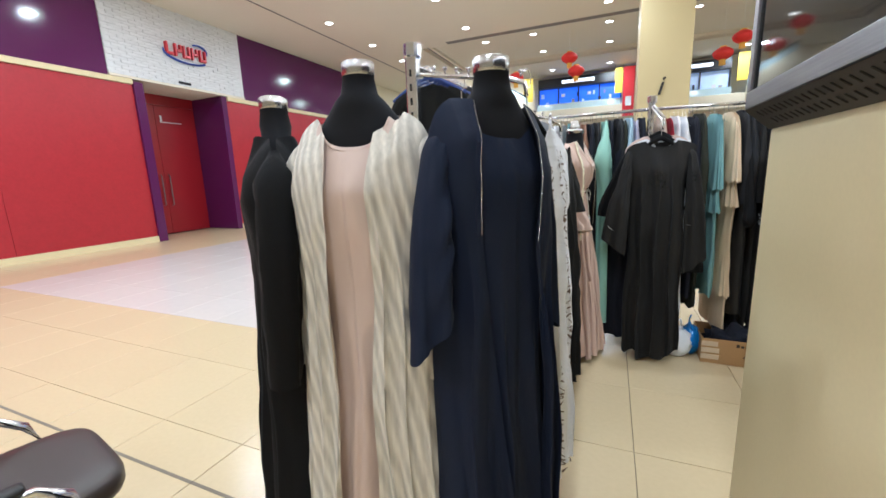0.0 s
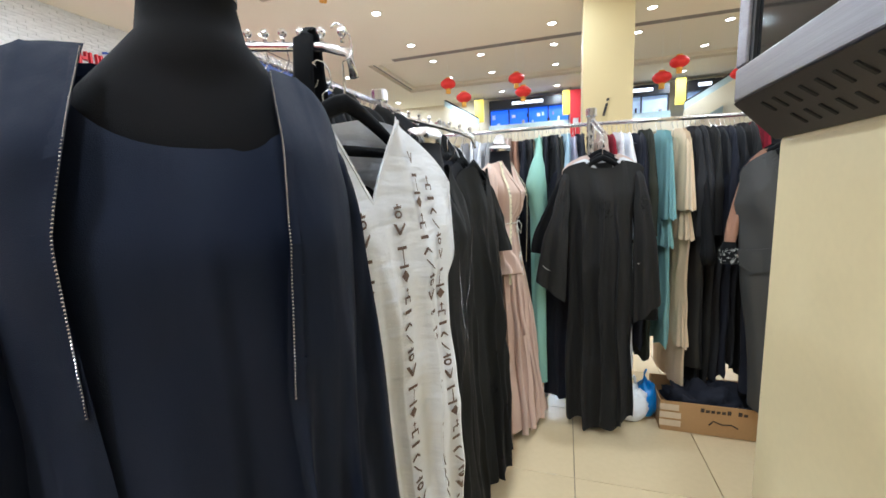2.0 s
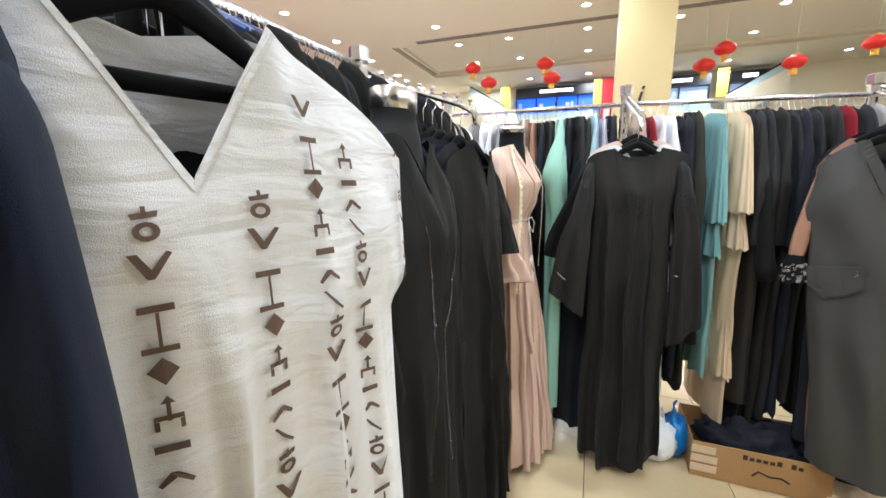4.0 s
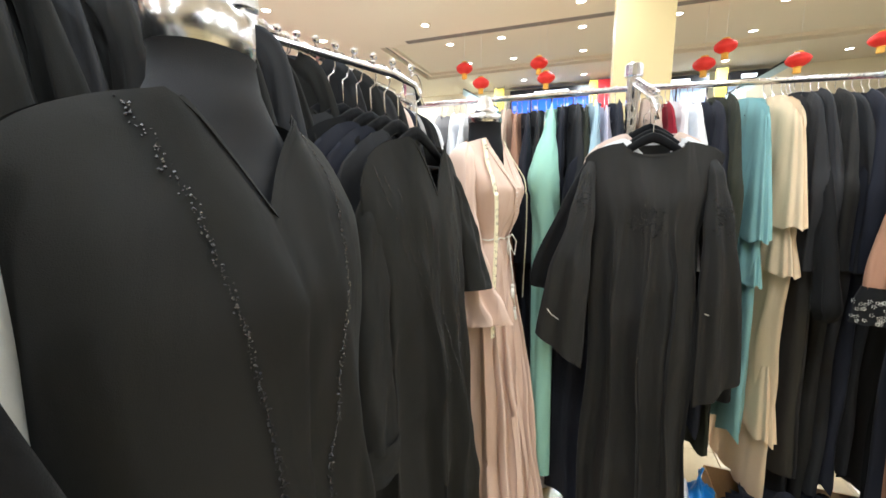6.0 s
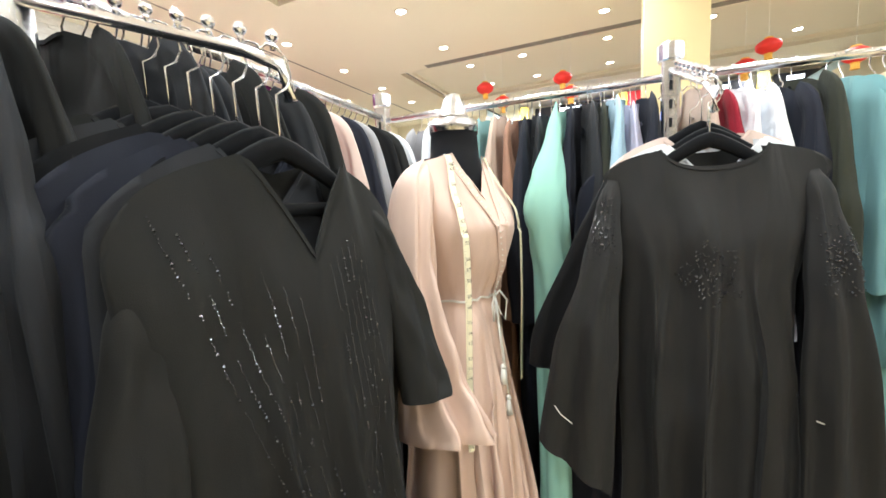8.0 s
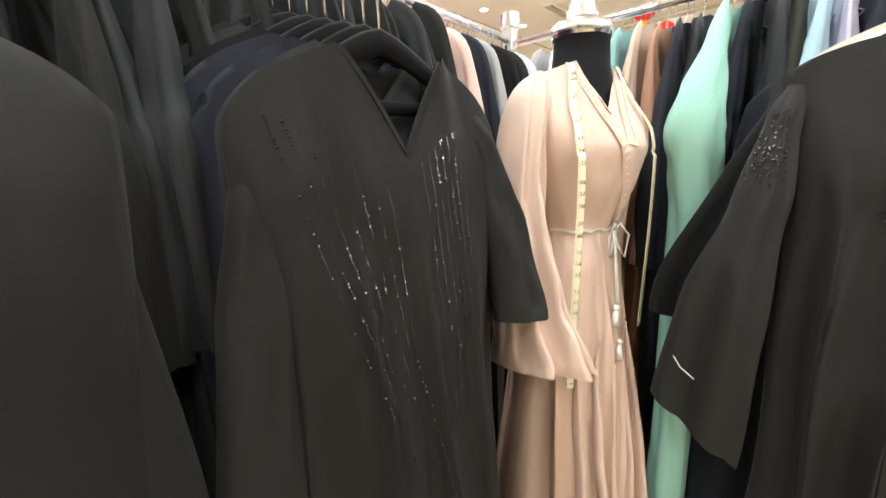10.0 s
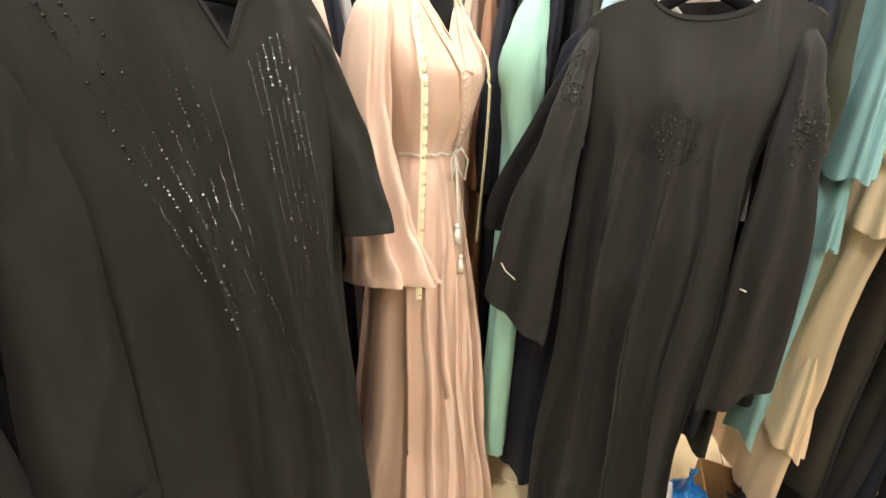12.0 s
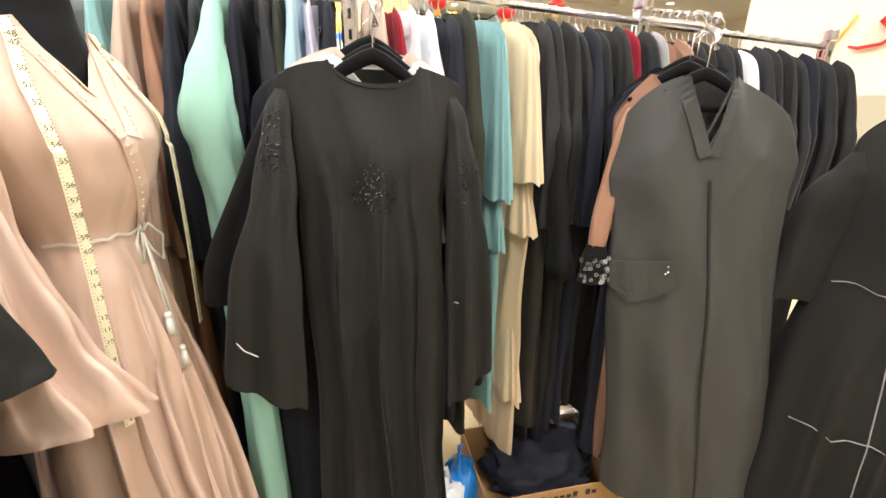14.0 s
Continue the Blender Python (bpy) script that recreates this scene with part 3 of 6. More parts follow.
for p in ((-3.08, 12, 4.36), (-2.63, 12, 3.95), (-1.16, 12, 4.29), (-0.98, 12, 3.93), (2.74, 12, 4.22), (2.37, 12, 3.9), (4.03, 12, 3.81), (-4.0, 7.3, 5.0), (5.6, 12.6, 4.2)):
    lantern(*p)


# upper shops across the hall
def upper_shops():
    def unit(x0, x1, label, lit):
        t = tagged(new("upper_shop"), label, "shop", "shops on the upper level", "structure")
        part("fascia", boxm(x0, x1, 18.2, 18.5, 4.72, 5.1, bevel=0.01), SIGNBLACK, t, "black sign fascia")
        part("display", boxm(x0, x1, 18.45, 18.55, 3.82, 4.715), lit, t, "brightly lit shop display")
        bm = bmesh.new()
        n = 7
        for i in range(n):
            xx = x0 + (x1 - x0) * (0.3 + 0.4 * i / n)
            box(bm, xx, xx + (x1 - x0) * 0.045, 18.17, 18.198, 4.86, 4.98)
        part("sign_letters", bm, SIGNLIT, t, "white lit sign letters")
        rr = random.Random(int(x0 * 10))
        for i in range(int((x1 - x0) / 0.22)):
            xx, zz, hh = x0 + 0.1 + i * 0.21, rr.choice((3.84, 4.1, 4.36)), rr.uniform(0.08, 0.2)
            part("goods", boxm(xx, xx + rr.uniform(0.06, 0.16), 18.40, 18.446, zz, zz + hh), rr.choice((GREY, PALELIT, SIGNBLACK, MOSAIC)), t)
        n = max(2, int((x1 - x0) / 0.8))
        for i in range(n + 1):
            xx = x0 + (x1 - x0) * i / n
            part("mullion", boxm(xx - 0.025, xx + 0.025, 18.38, 18.448, 3.82, 4.715), SIGNBLACK, t)
        part("balustrade", boxm(x0, x1, 18.0, 18.02, 3.80, 4.05), GLASS, t, "glass balustrade pane")
    unit(-3.03, 0.24, "upper shop with a blue lit display and black fascia", BLUELIT)
    unit(2.0, 3.9, "upper shop with a pale lit display and black fascia", PALELIT)
    unit(4.5, 5.6, "upper shop with a pale lit display and black fascia", PALELIT)
    slab("upper_floor_edge", -9.5, 15, 17.9, 18.598, 3.3, 3.79, mat=WALLM, label="cream edge of the upper floor", cat="wall", bevel=0.01)
    for x0, x1, m, lab in ((0.30, 0.71, REDB, "tall red banner hung from the ceiling"), (-3.6, -3.2, YELLOW, "plain yellow banner hung from the ceiling"), (4.0, 4.35, YELLOW, "plain yellow banner hung from the ceiling"), (0.0, 0.28, YELLOW, "plain yellow banner hung from the ceiling")):
        b = thing("banner", lab, "banner", pose(0, 0, 0))
        part("cloth", boxm(x0, x1, 17.86, 17.885, 3.3 if m is REDB else 4.2, 5.15, bevel=0.004), m, b)
        bm = bmesh.new()
        tube(bm, [(x0 - 0.03, 17.87, 5.16), (x1 + 0.03, 17.87, 5.16)], 0.015, 6)
        for xx in (x0, x1):
            tube(bm, [(xx, 17.87, 5.16), (xx, 17.87, CEIL)], 0.006, 5)
        part("rod", bm, STEEL, b)
        if m is REDB:
            part("mark", boxm(x0 + 0.1, x1 - 0.1, 17.85, 17.859, 3.7, 4.05, bevel=0.02), MOSAIC, b, "pale printed mark")
    for x0, x1 in ((-4.9, -3.4), (4.3, 6.0)):
        e = thing("escalator", "escalator with glass sides and a pale flank", "escalator", pose(0, 0, 0))
        s = 1 if x0 > 0 else -1
        za, zb = (4.0, 5.0) if s > 0 else (5.0, 4.1)
        bm = bmesh.new()
        v = [bm.verts.new(c) for c in ((x0, 17.7, za - 0.7), (x1, 17.7, zb - 0.7), (x1, 17.7, zb), (x0, 17.7, za), (x0, 17.85, za - 0.7), (x1, 17.85, zb - 0.7), (x1, 17.85, zb), (x0, 17.85, za))]
        for f in ((0, 1, 2, 3), (7, 6, 5, 4), (0, 4, 5, 1), (3, 2, 6, 7), (0, 3, 7, 4), (1, 5, 6, 2)):
            bm.faces.new([v[i] for i in f])
        part("flank", bm, WALLM, e)
        bm = bmesh.new()
        v = [bm.verts.new(c) for c in ((x0, 17.76, za), (x1, 17.76, zb), (x1, 17.76, zb + 0.25), (x0, 17.76, za + 0.25), (x0, 17.78, za), (x1, 17.78, zb), (x1, 17.78, zb + 0.25), (x0, 17.78, za + 0.25))]
        for f in ((0, 1, 2, 3), (7, 6, 5, 4), (0, 4, 5, 1), (3, 2, 6, 7), (0, 3, 7, 4), (1, 5, 6, 2)):
            bm.faces.new([v[i] for i in f])
        part("side_glass", bm, GLASS, e)
        bm = bmesh.new()
        tube(bm, [(x0, 17.77, za + 0.27), (x1, 17.77, zb + 0.27)], 0.03, 6)
        part("handrail", bm, RUBBER, e)


upper_shops()


# ---- information kiosk with a screen ----
def kiosk():
    k = thing("information_kiosk", "cream laminate kiosk with an overhanging dark screen housing", "kiosk", pose(0, 0, 0))
    part("body", boxm(0.43, 0.95, 0.1, 1.413, 0.0, 1.392, bevel=0.012), PANEL, k, "cream laminate cabinet")
    part("housing", boxm(0.375, 0.60, 0.12, 1.372, 1.44, 2.06, bevel=0.006), STEEL, k, "brushed steel screen housing")
    bm = bmesh.new()
    v = [bm.verts.new(c) for c in ((0.358, 0.1, 1.437), (0.358, 1.378, 1.437), (0.43, 1.42, 1.386), (0.43, 0.1, 1.386), (0.7, 0.1, 1.386), (0.7, 1.42, 1.386), (0.7, 1.378, 1.437), (0.7, 0.1, 1.437))]
    for f in ((0, 1, 2, 3), (3, 2, 5, 4), (1, 6, 5, 2), (0, 7, 6, 1), (0, 3, 4, 7), (4, 5, 6, 7)):
        bm.faces.new([v[i] for i in f])
    under = part("slotted_underside", bm, DARKPLATE, k, "charcoal slotted underside plate")
    n = Vector((-0.051, 0, -0.072)).normalized()
    for i in range(26):
        for j in range(2):
            y = 1.32 - i * 0.030 - (0.015 if j else 0)
            t = 0.30 + 0.38 * j
            c = Vector((0.358 + 0.072 * t, y, 1.437 - 0.051 * t)) + n * 0.0012
            bm = bmesh.new()
            dirv = Vector((-0.072, 0, 0.051)).normalized()
            q = [c + dirv * a * 0.0105 + dirv.cross(n) * b * 0.0024 + n * h for h in (-0.003, 0.0006) for a, b in ((-1, -1), (1, -1), (1, 1), (-1, 1))]
            vs = [bm.verts.new(p) for p in q]
            for f in ((0, 3, 2, 1), (4, 5, 6, 7), (0, 1, 5, 4), (1, 2, 6, 5), (2, 3, 7, 6), (3, 0, 4, 7)):
                bm.faces.new([vs[a] for a in f])
            part("vent_slot", bm, SLOT, under)
    bez = part("bezel", boxm(0.358, 0.374, 0.12, 1.378, 1.438, 1.484, bevel=0.003), STEEL, k, "brushed steel bottom bezel")
    part("bezel", boxm(0.358, 0.374, 1.343, 1.378, 1.4845, 2.06, bevel=0.003), STEEL, k)
    part("bezel", boxm(0.358, 0.374, 0.12, 1.3425, 2.01, 2.06, bevel=0.003), STEEL, k)
    part("screen_frame", boxm(0.362, 0.3745, 1.332, 1.3425, 1.485, 2.009), RUBBER, k)
    part("screen", boxm(0.366, 0.3745, 0.13, 1.3315, 1.485, 2.009), SCREEN, k, "dark glossy switched-off glass screen")


kiosk()


# ---- racks ----
def rack(name_label, posts, rails, arms):
    k = thing("clothes_rack", name_label, "clothes rack", pose(0, 0, 0), "chrome garment racks")
    for x, y, h in posts:
        bm = bmesh.new()
        box(bm, x - 0.022, x + 0.022, y - 0.022, y + 0.022, 0.03, h, 0.006)
        p = part("post", bm, CHROME, k, "square chrome post")
        bm = bmesh.new()
        lathe(bm, [(0.030, h - 0.05), (0.033, h - 0.045), (0.033, h - 0.005), (0.027, h)], 14, x, y)
        part("post_cap", bm, CHROME, p)
        bm = bmesh.new()
        box(bm, x - 0.19, x + 0.19, y - 0.02, y + 0.02, 0.004, 0.034, 0.006)
        box(bm, x - 0.02, x + 0.02, y - 0.19, y + 0.19, 0.0045, 0.0335, 0.006)
        part("foot", bm, CHROME, p)
        bm = bmesh.new()
        for zz in np.arange(0.5, h - 0.1, 0.05):
            box(bm, x - 0.0235, x - 0.0222, y - 0.004, y + 0.004, zz, zz + 0.025)
            box(bm, x - 0.004, x + 0.004, y - 0.0235, y - 0.0222, zz, zz + 0.025)
        tagged(part("slot_row", bm, SLOT, p), kind="stuff")
    for a, b in rails:
        bm = bmesh.new()
        tube(bm, [a, b], 0.0115, 16)
        r = part("rail", bm, CHROME, k, "round chrome hanging rail", True)
    for start, end in arms:
        s, e = Vector(start), Vector(end)
        bm = bmesh.new()
        d = (e - s)
        drop = Vector((0, 0, -0.05))
        tube(bm, [s, s + d * 0.1, s + d * 0.9, e + d * 0.03 + drop * 0.2, e + d * 0.05 + drop], 0.0085, 16)
        arm = part("waterfall_arm", bm, CHROME, k, "sloping chrome waterfall arm", True)
        n = 8
        for i in range(n):
            c = s + d * (0.2 + 0.8 * i / (n - 1)) + Vector((0, 0, 0.02))
            bm = bmesh.new()
            tube(bm, [c - Vector((0, 0, 0.012)), c], 0.004, 6)
            ball(bm, c + Vector((0, 0, 0.005)), 0.0085)
            part("stop_ball", bm, CHROME, arm, smooth=True)
    return k


RZ = 1.69
A1, A2, A3, A4 = (-0.255, 1.33, 1.585), (-0.258, 2.32, 1.555), (0.305, 2.89, 1.575), (1.15, 2.93, 1.58)
rack("chrome garment rack with waterfall arms and a long rail", [(-0.668, 1.39, 1.767), (-0.60, 2.20, 1.745), (-0.657, 3.20, 1.777)],
     [((-0.668, 1.39, RZ), (-0.60, 2.20, RZ)), ((-0.60, 2.20, RZ), (-0.657, 3.20, RZ))], [((-0.66, 1.39, 1.66), A1), ((-0.60, 2.20, 1.66), A2)])
rack("chrome garment rack with a long rail full of dresses", [(0.265, 3.242, 1.779), (1.27, 3.38, 1.775), (2.35, 3.53, 1.76)],
     [((-0.64, 3.238, RZ), (0.265, 3.242, RZ)), ((0.265, 3.242, RZ), (1.27, 3.38, RZ)), ((1.27, 3.38, RZ), (2.35, 3.53, RZ))], [((0.265, 3.23, 1.705), A3), ((1.27, 3.37, 1.70), A4)])


# ---- hangers ----
def hanger(m, proto={}, kind="black"):
    if kind in proto:
        return copy_thing(proto[kind], m)
    lab = {"black": "black flocked coat hanger with a chrome hook", "wire": "slim chrome wire coat hanger", "blue": "slim blue plastic coat hanger with a wire hook"}[kind]
    h = thing("coat_hanger", lab, "hanger", m, "coat hangers")
    bm = bmesh.new()
    tube(bm, [(0, 0, -0.115), (0, 0, -0.045), (0.014, 0, -0.034), (0.021, 0, -0.018), (0.018, 0, 0.0), (0.006, 0, 0.0125), (-0.008, 0, 0.0125), (-0.017, 0, 0.004)], 0.0017, 8)
    part("hook", bm, CHROME, h, "chrome wire hook", True)
    bm = bmesh.new()
    if kind == "black":
        arc = [(0.135 * t, 0, -0.108 - 0.085 * abs(t) ** 1.3) for t in np.linspace(-1, 1, 17)]
        tube(bm, arc, [(0.006, 0.016 - 0.007 * abs(t)) for t in np.linspace(-1, 1, 17)], 8)
        tube(bm, [(-0.12, 0, -0.185), (0.12, 0, -0.185)], [(0.005, 0.009)] * 2, 8)
        part("shoulder_bar", bm, VELVET, h, "black flocked shoulder bar", True)
    else:
        tube(bm, [(-0.09, 0, -0.13), (0, 0, -0.10), (0.09, 0, -0.13), (-0.09, 0, -0.13)], 0.002, 5)
        if kind == "blue":
            tube(bm, [(0, 0, -0.105), (0, 0, -0.04)], 0.0042, 6)
            tube(bm, [(-0.16, 0, -0.10), (-0.06, 0, -0.045), (0, 0, -0.03), (0.06, 0, -0.045), (0.16, 0, -0.10)], [(0.004, 0.007)] * 5, 6)
        part("shoulder_bar", bm, CHROME if kind == "wire" else BLUEPL, h)
    proto[kind] = h
    return h


# ---- mannequins ----
def mannequin(x, y, top, rz, neck_mat=JERSEY, tilt=0.0, slim=0.92, cap=0.042, chest=1.0, base=1.0):
    """Headless bust form on a pole, one plain mesh."""
    bm = bmesh.new()
    prof = [(0.13, 0.006, 1), (0.13, 0.018, 1), (0.02, 0.03, 1), (0.015, 0.6, 1), (0.015, 0.72, 0), (0.06, 0.74, 0), (0.075, 0.84, 0), (0.072, top - 0.52, 0), (0.074, top - 0.42, 0), (0.095, top - 0.32, 0), (0.118, top - 0.25, 0), (0.128, top - 0.21, 0), (0.126 * base, top - 0.175, 0),
            (0.105 * base, top - 0.142, 0), (0.084 * base, top - 0.118, 0), (0.067 * base, top - 0.098, 0), (0.060 * slim ** 0.6, top - 0.080, 0), (0.057 * slim, top - cap - 0.005, 0), (0.0595 * slim, top - cap - 0.003, 1), (0.0605 * slim, top - 0.003, 1), (0.054 * slim, top, 1), (0.01, top + 0.001, 1)]
    lathe(bm, prof, 32)
    flat = [(top - 0.078, 0.92), (top - 0.10, 0.82), (top - 0.12, 0.62), (top - 0.145, 0.48), (top - 0.18, 0.46), (top - 0.22, 0.50), (top - 0.26, 0.58), (top - 0.33, 0.66), (top - 0.45, 0.62), (0.75, 0.75), (0.73, 1.0)]
    for v in bm.verts:
        v.co.y *= keyed(flat, v.co.z) * (1 + (chest - 1) * smooth01((top - 0.12 - v.co.z) / 0.05))
        if v.co.z > top - 0.10:
            v.co.z += tilt * v.co.x
    ob = part("mannequin", bm, [neck_mat, CAPMETAL], smooth=True)
    ob.matrix_basis = pose(x, y, 0, 0, 0, rz)
    return tagged(ob, "headless black fabric mannequin with a chrome neck cap", "mannequin", "dress form mannequins")


# ---- garments ----
def garment(name, label, cat, m, mat, cl, sleeves=(), cols=56, rows=60, gap=None, group="", sleeve_mat=None):
    """A robe: body and one mesh for each sleeve. sleeves: dicts of sleeve()."""
    g = thing(name, label, cat, m, group)
    part("body", cl.mesh(cols, rows, gap), mat, g, smooth=True)
    if gap is None:
        xs = [cl.neck * 0.98 * (i / 14 - 1) for i in range(29)]
        part("neck_binding", ribbon(cl, [(x, cl.start(-1, x) - 0.006) for x in xs], 0.005, 0.0018), mat, g)
    for s in sleeves:
        part("sleeve", sleeve(**s), sleeve_mat or mat, g, smooth=True)
    return g


def straight_sleeves(half, top, length, r0=0.075, r1=0.07, d0=0.05, d1=0.035, out=0.04, front=0.0, seed=0, amp=0.008):
    res = []
    for s in (-1, 1):
        res.append(dict(pts=[(s * (half - 0.045), 0, top - 0.085), (s * (half - 0.02), -front * 0.3, top - 0.17), (s * (half + out * 0.45), -front, top - length * 0.55), (s * (half + out * 0.9), -front * 1.2, top - length)],
                        radii=[(0.025, 0.015), (r0 * 0.62, d0 * 0.9), (r0 * 0.85, d0), (r1, d1)], seed=seed + s, amp=amp))
    return res


def beads_on(cl, parent, lines, r=0.0022, step=0.006, mat=BEADS, name="bead_trim", label="rows of sewn black glass beads", lift=0.004):
    bm = bmesh.new()
    for ln in lines:
        bead_line(bm, [cl.on_front(x, z, lift) for x, z in ln], r, step)
    return tagged(part(name, bm, mat, parent, label), kind="stuff")


def ribbon(cl, pts, w, lift=0.004, side=0):
    """A flat strip laid along the front of the cloth."""
    bm = bmesh.new()
    prev = None
    for i, (x, z) in enumerate(pts):
        x0, z0 = pts[max(0, i - 1)]
        x1, z1 = pts[min(len(pts) - 1, i + 1)]
        d = Vector((x1 - x0, 0, z1 - z0)).normalized()
        n = Vector((d.z, 0, -d.x)) * w / 2
        a, b = cl.on_front(x - n.x, z - n.z, lift), cl.on_front(x + n.x, z + n.z, lift)
        row = [bm.verts.new(a), bm.verts.new(b), bm.verts.new(b + Vector((0, 0.0035, 0))), bm.verts.new(a + Vector((0, 0.0035, 0)))]
        if prev:
            for k in range(4):
                bm.faces.new((prev[k], prev[(k + 1) % 4], row[(k + 1) % 4], row[k]))
        prev = row
    return bm


# -- mannequin with the navy open robe
mannequin(-0.269, 1.034, 1.580, 53, slim=0.80, cap=0.035, chest=1.2)
MN = pose(-0.273, 1.022, 0, 0, 0, 53)
cl = Cloth(1.478, 0.05, [(1.478, 0.168), (1.36, 0.166), (1.0, 0.158), (0.05, 0.18)], [(1.478, 0.060), (1.38, 0.104), (1.28, 0.130), (1.10, 0.128), (0.05, 0.17)], [(1.478, 0.06), (1.2, 0.09), (0.05, 0.15)], 0.078, 0.01, 0.0, 0.05, 5, 0.030, 1.25, seed=3, sharp=1.0, round_end=0.045, crease=0.013)
cl.left = [(1.478, 0.168), (1.36, 0.178), (1.0, 0.178), (0.05, 0.21)]
NAVY_GAP = ([(1.478, 0.074), (1.40, 0.088), (1.30, 0.106), (1.13, 0.104), (0.6, 0.085), (0.05, 0.07)], [(1.478, 0.074), (1.40, 0.066), (1.30, 0.057), (1.13, 0.048), (0.6, 0.050), (0.05, 0.05)])
g = garment("open_robe", "navy crepe open robe with silver beaded edges on a mannequin", "robe", MN, NAVY, cl,
            [dict(pts=[(-0.12, 0, 1.415), (-0.162, 0.0, 1.33), (-0.200, -0.022, 1.10), (-0.222, -0.05, 0.90)], radii=[(0.02, 0.015), (0.036, 0.055), (0.048, 0.066), (0.056, 0.055)], seed=4, amp=0.014, tilt_end=-0.06, seg=36, rows=40),
             dict(pts=[(0.12, 0, 1.41), (0.138, -0.008, 1.33), (0.150, -0.025, 1.10), (0.152, -0.04, 0.88)], radii=[(0.02, 0.015), (0.036, 0.05), (0.044, 0.055), (0.050, 0.045)], seed=5, amp=0.014, tilt_end=0.05, seg=36, rows=40)], gap=NAVY_GAP)
for s in (-1, 1):
    zs = np.linspace(1.462, 1.12 if s > 0 else 1.15, 50)
    edge = NAVY_GAP[0 if s < 0 else 1]
    line = [(s * (keyed(edge, z) + 0.003), z) for z in zs]
    part("front_edge", ribbon(cl, [(x + s * 0.005, z) for x, z in line], 0.010, 0.003), NAVY, g)
    beads_on(cl, g, [line], 0.0011, 0.0024, SILVERB, "bead_trim", "silver beaded edging", 0.005)
for s, z in ((-1, 1.30), (1, 1.245), (1, 1.16)):
    x = keyed(NAVY_GAP[0 if s < 0 else 1], z)
    part("sewn_fastening", ribbon(cl, [(s * (x + 0.006), z), (s * (x + 0.016), z)], 0.008, 0.003), NAVY, g, "small dark sewn fastening")
cl2 = Cloth(1.455, 0.06, [(1.455, 0.125), (1.3, 0.15), (1.0, 0.155), (0.06, 0.21)], [(1.455, 0.050), (1.385, 0.086), (1.28, 0.116), (1.10, 0.112), (0.06, 0.15)], [(1.455, 0.04), (0.06, 0.1)], 0.11, 0.080, 0.0, 0.03, 3, 0.018, 1.15, seed=6, sharp=-1)
part("inner_dress", cl2.mesh(40, 50), NAVY, g, "navy inner dress with a straight neckline", True)

# -- mannequin with the blush dress and ivory robe
mannequin(-0.597, 0.924, 1.588, 8, slim=0.72, cap=0.033)
cl = Cloth(1.45, 0.06, [(1.45, 0.15), (1.28, 0.165), (1.0, 0.16), (0.06, 0.23)], [(1.45, 0.065), (1.26, 0.12), (1.0, 0.10), (0.06, 0.15)], [(1.46, 0.05), (0.06, 0.12)], 0.100, 0.080, 0.01, 0.05, 3, 0.016, 0.95, seed=8, sharp=-1)
garment("sleeveless_dress", "blush pink crepe dress with a round neck on a mannequin", "dress", pose(-0.600, 0.924, 0, 0, 0, 8), BLUSH, cl)
cl = Cloth(1.462, 0.08, [(1.475, 0.185), (1.28, 0.20), (1.0, 0.21), (0.08, 0.26)], [(1.475, 0.075), (1.26, 0.135), (1.0, 0.118), (0.08, 0.17)], [(1.46, 0.06), (1.2, 0.10), (0.08, 0.16)], 0.088, 0.06, 0.02, 0.045, 9, 0.014, 1.35, seed=9, sharp=0.6, crease=0.016)
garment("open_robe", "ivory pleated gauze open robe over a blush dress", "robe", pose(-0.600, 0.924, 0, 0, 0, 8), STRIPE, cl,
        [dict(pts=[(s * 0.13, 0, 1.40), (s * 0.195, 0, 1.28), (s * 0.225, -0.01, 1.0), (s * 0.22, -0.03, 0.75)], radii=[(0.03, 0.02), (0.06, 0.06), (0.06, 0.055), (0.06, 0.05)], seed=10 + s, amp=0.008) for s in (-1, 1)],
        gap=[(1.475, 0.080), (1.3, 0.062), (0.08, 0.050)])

# -- black robe on a mannequin turned away
mannequin(-0.939, 0.965, 1.538, -50, tilt=0.12, slim=0.76, cap=0.033, base=0.8)
cl = Cloth(1.43, 0.05, [(1.43, 0.17), (1.25, 0.185), (0.95, 0.185), (0.05, 0.235)], [(1.43, 0.07), (1.24, 0.115), (1.0, 0.10), (0.05, 0.15)], [(1.43, 0.06), (1.2, 0.10), (0.05, 0.15)], 0.052, 0.02, 0.01, 0.065, 5, 0.02, 1.1, seed=14)
garment("long_robe", "plain black crepe robe on a mannequin", "robe", pose(-0.939, 0.965, 0, 0, 0, -50), BLACK, cl,
        [dict(pts=[(s * 0.12, 0, 1.36), (s * 0.185, 0, 1.25), (s * 0.21, -0.01, 1.0), (s * 0.215, -0.03, 0.72)], radii=[(0.03, 0.02), (0.065, 0.06), (0.065, 0.06), (0.065, 0.05)], seed=15 + s) for s in (-1, 1)])

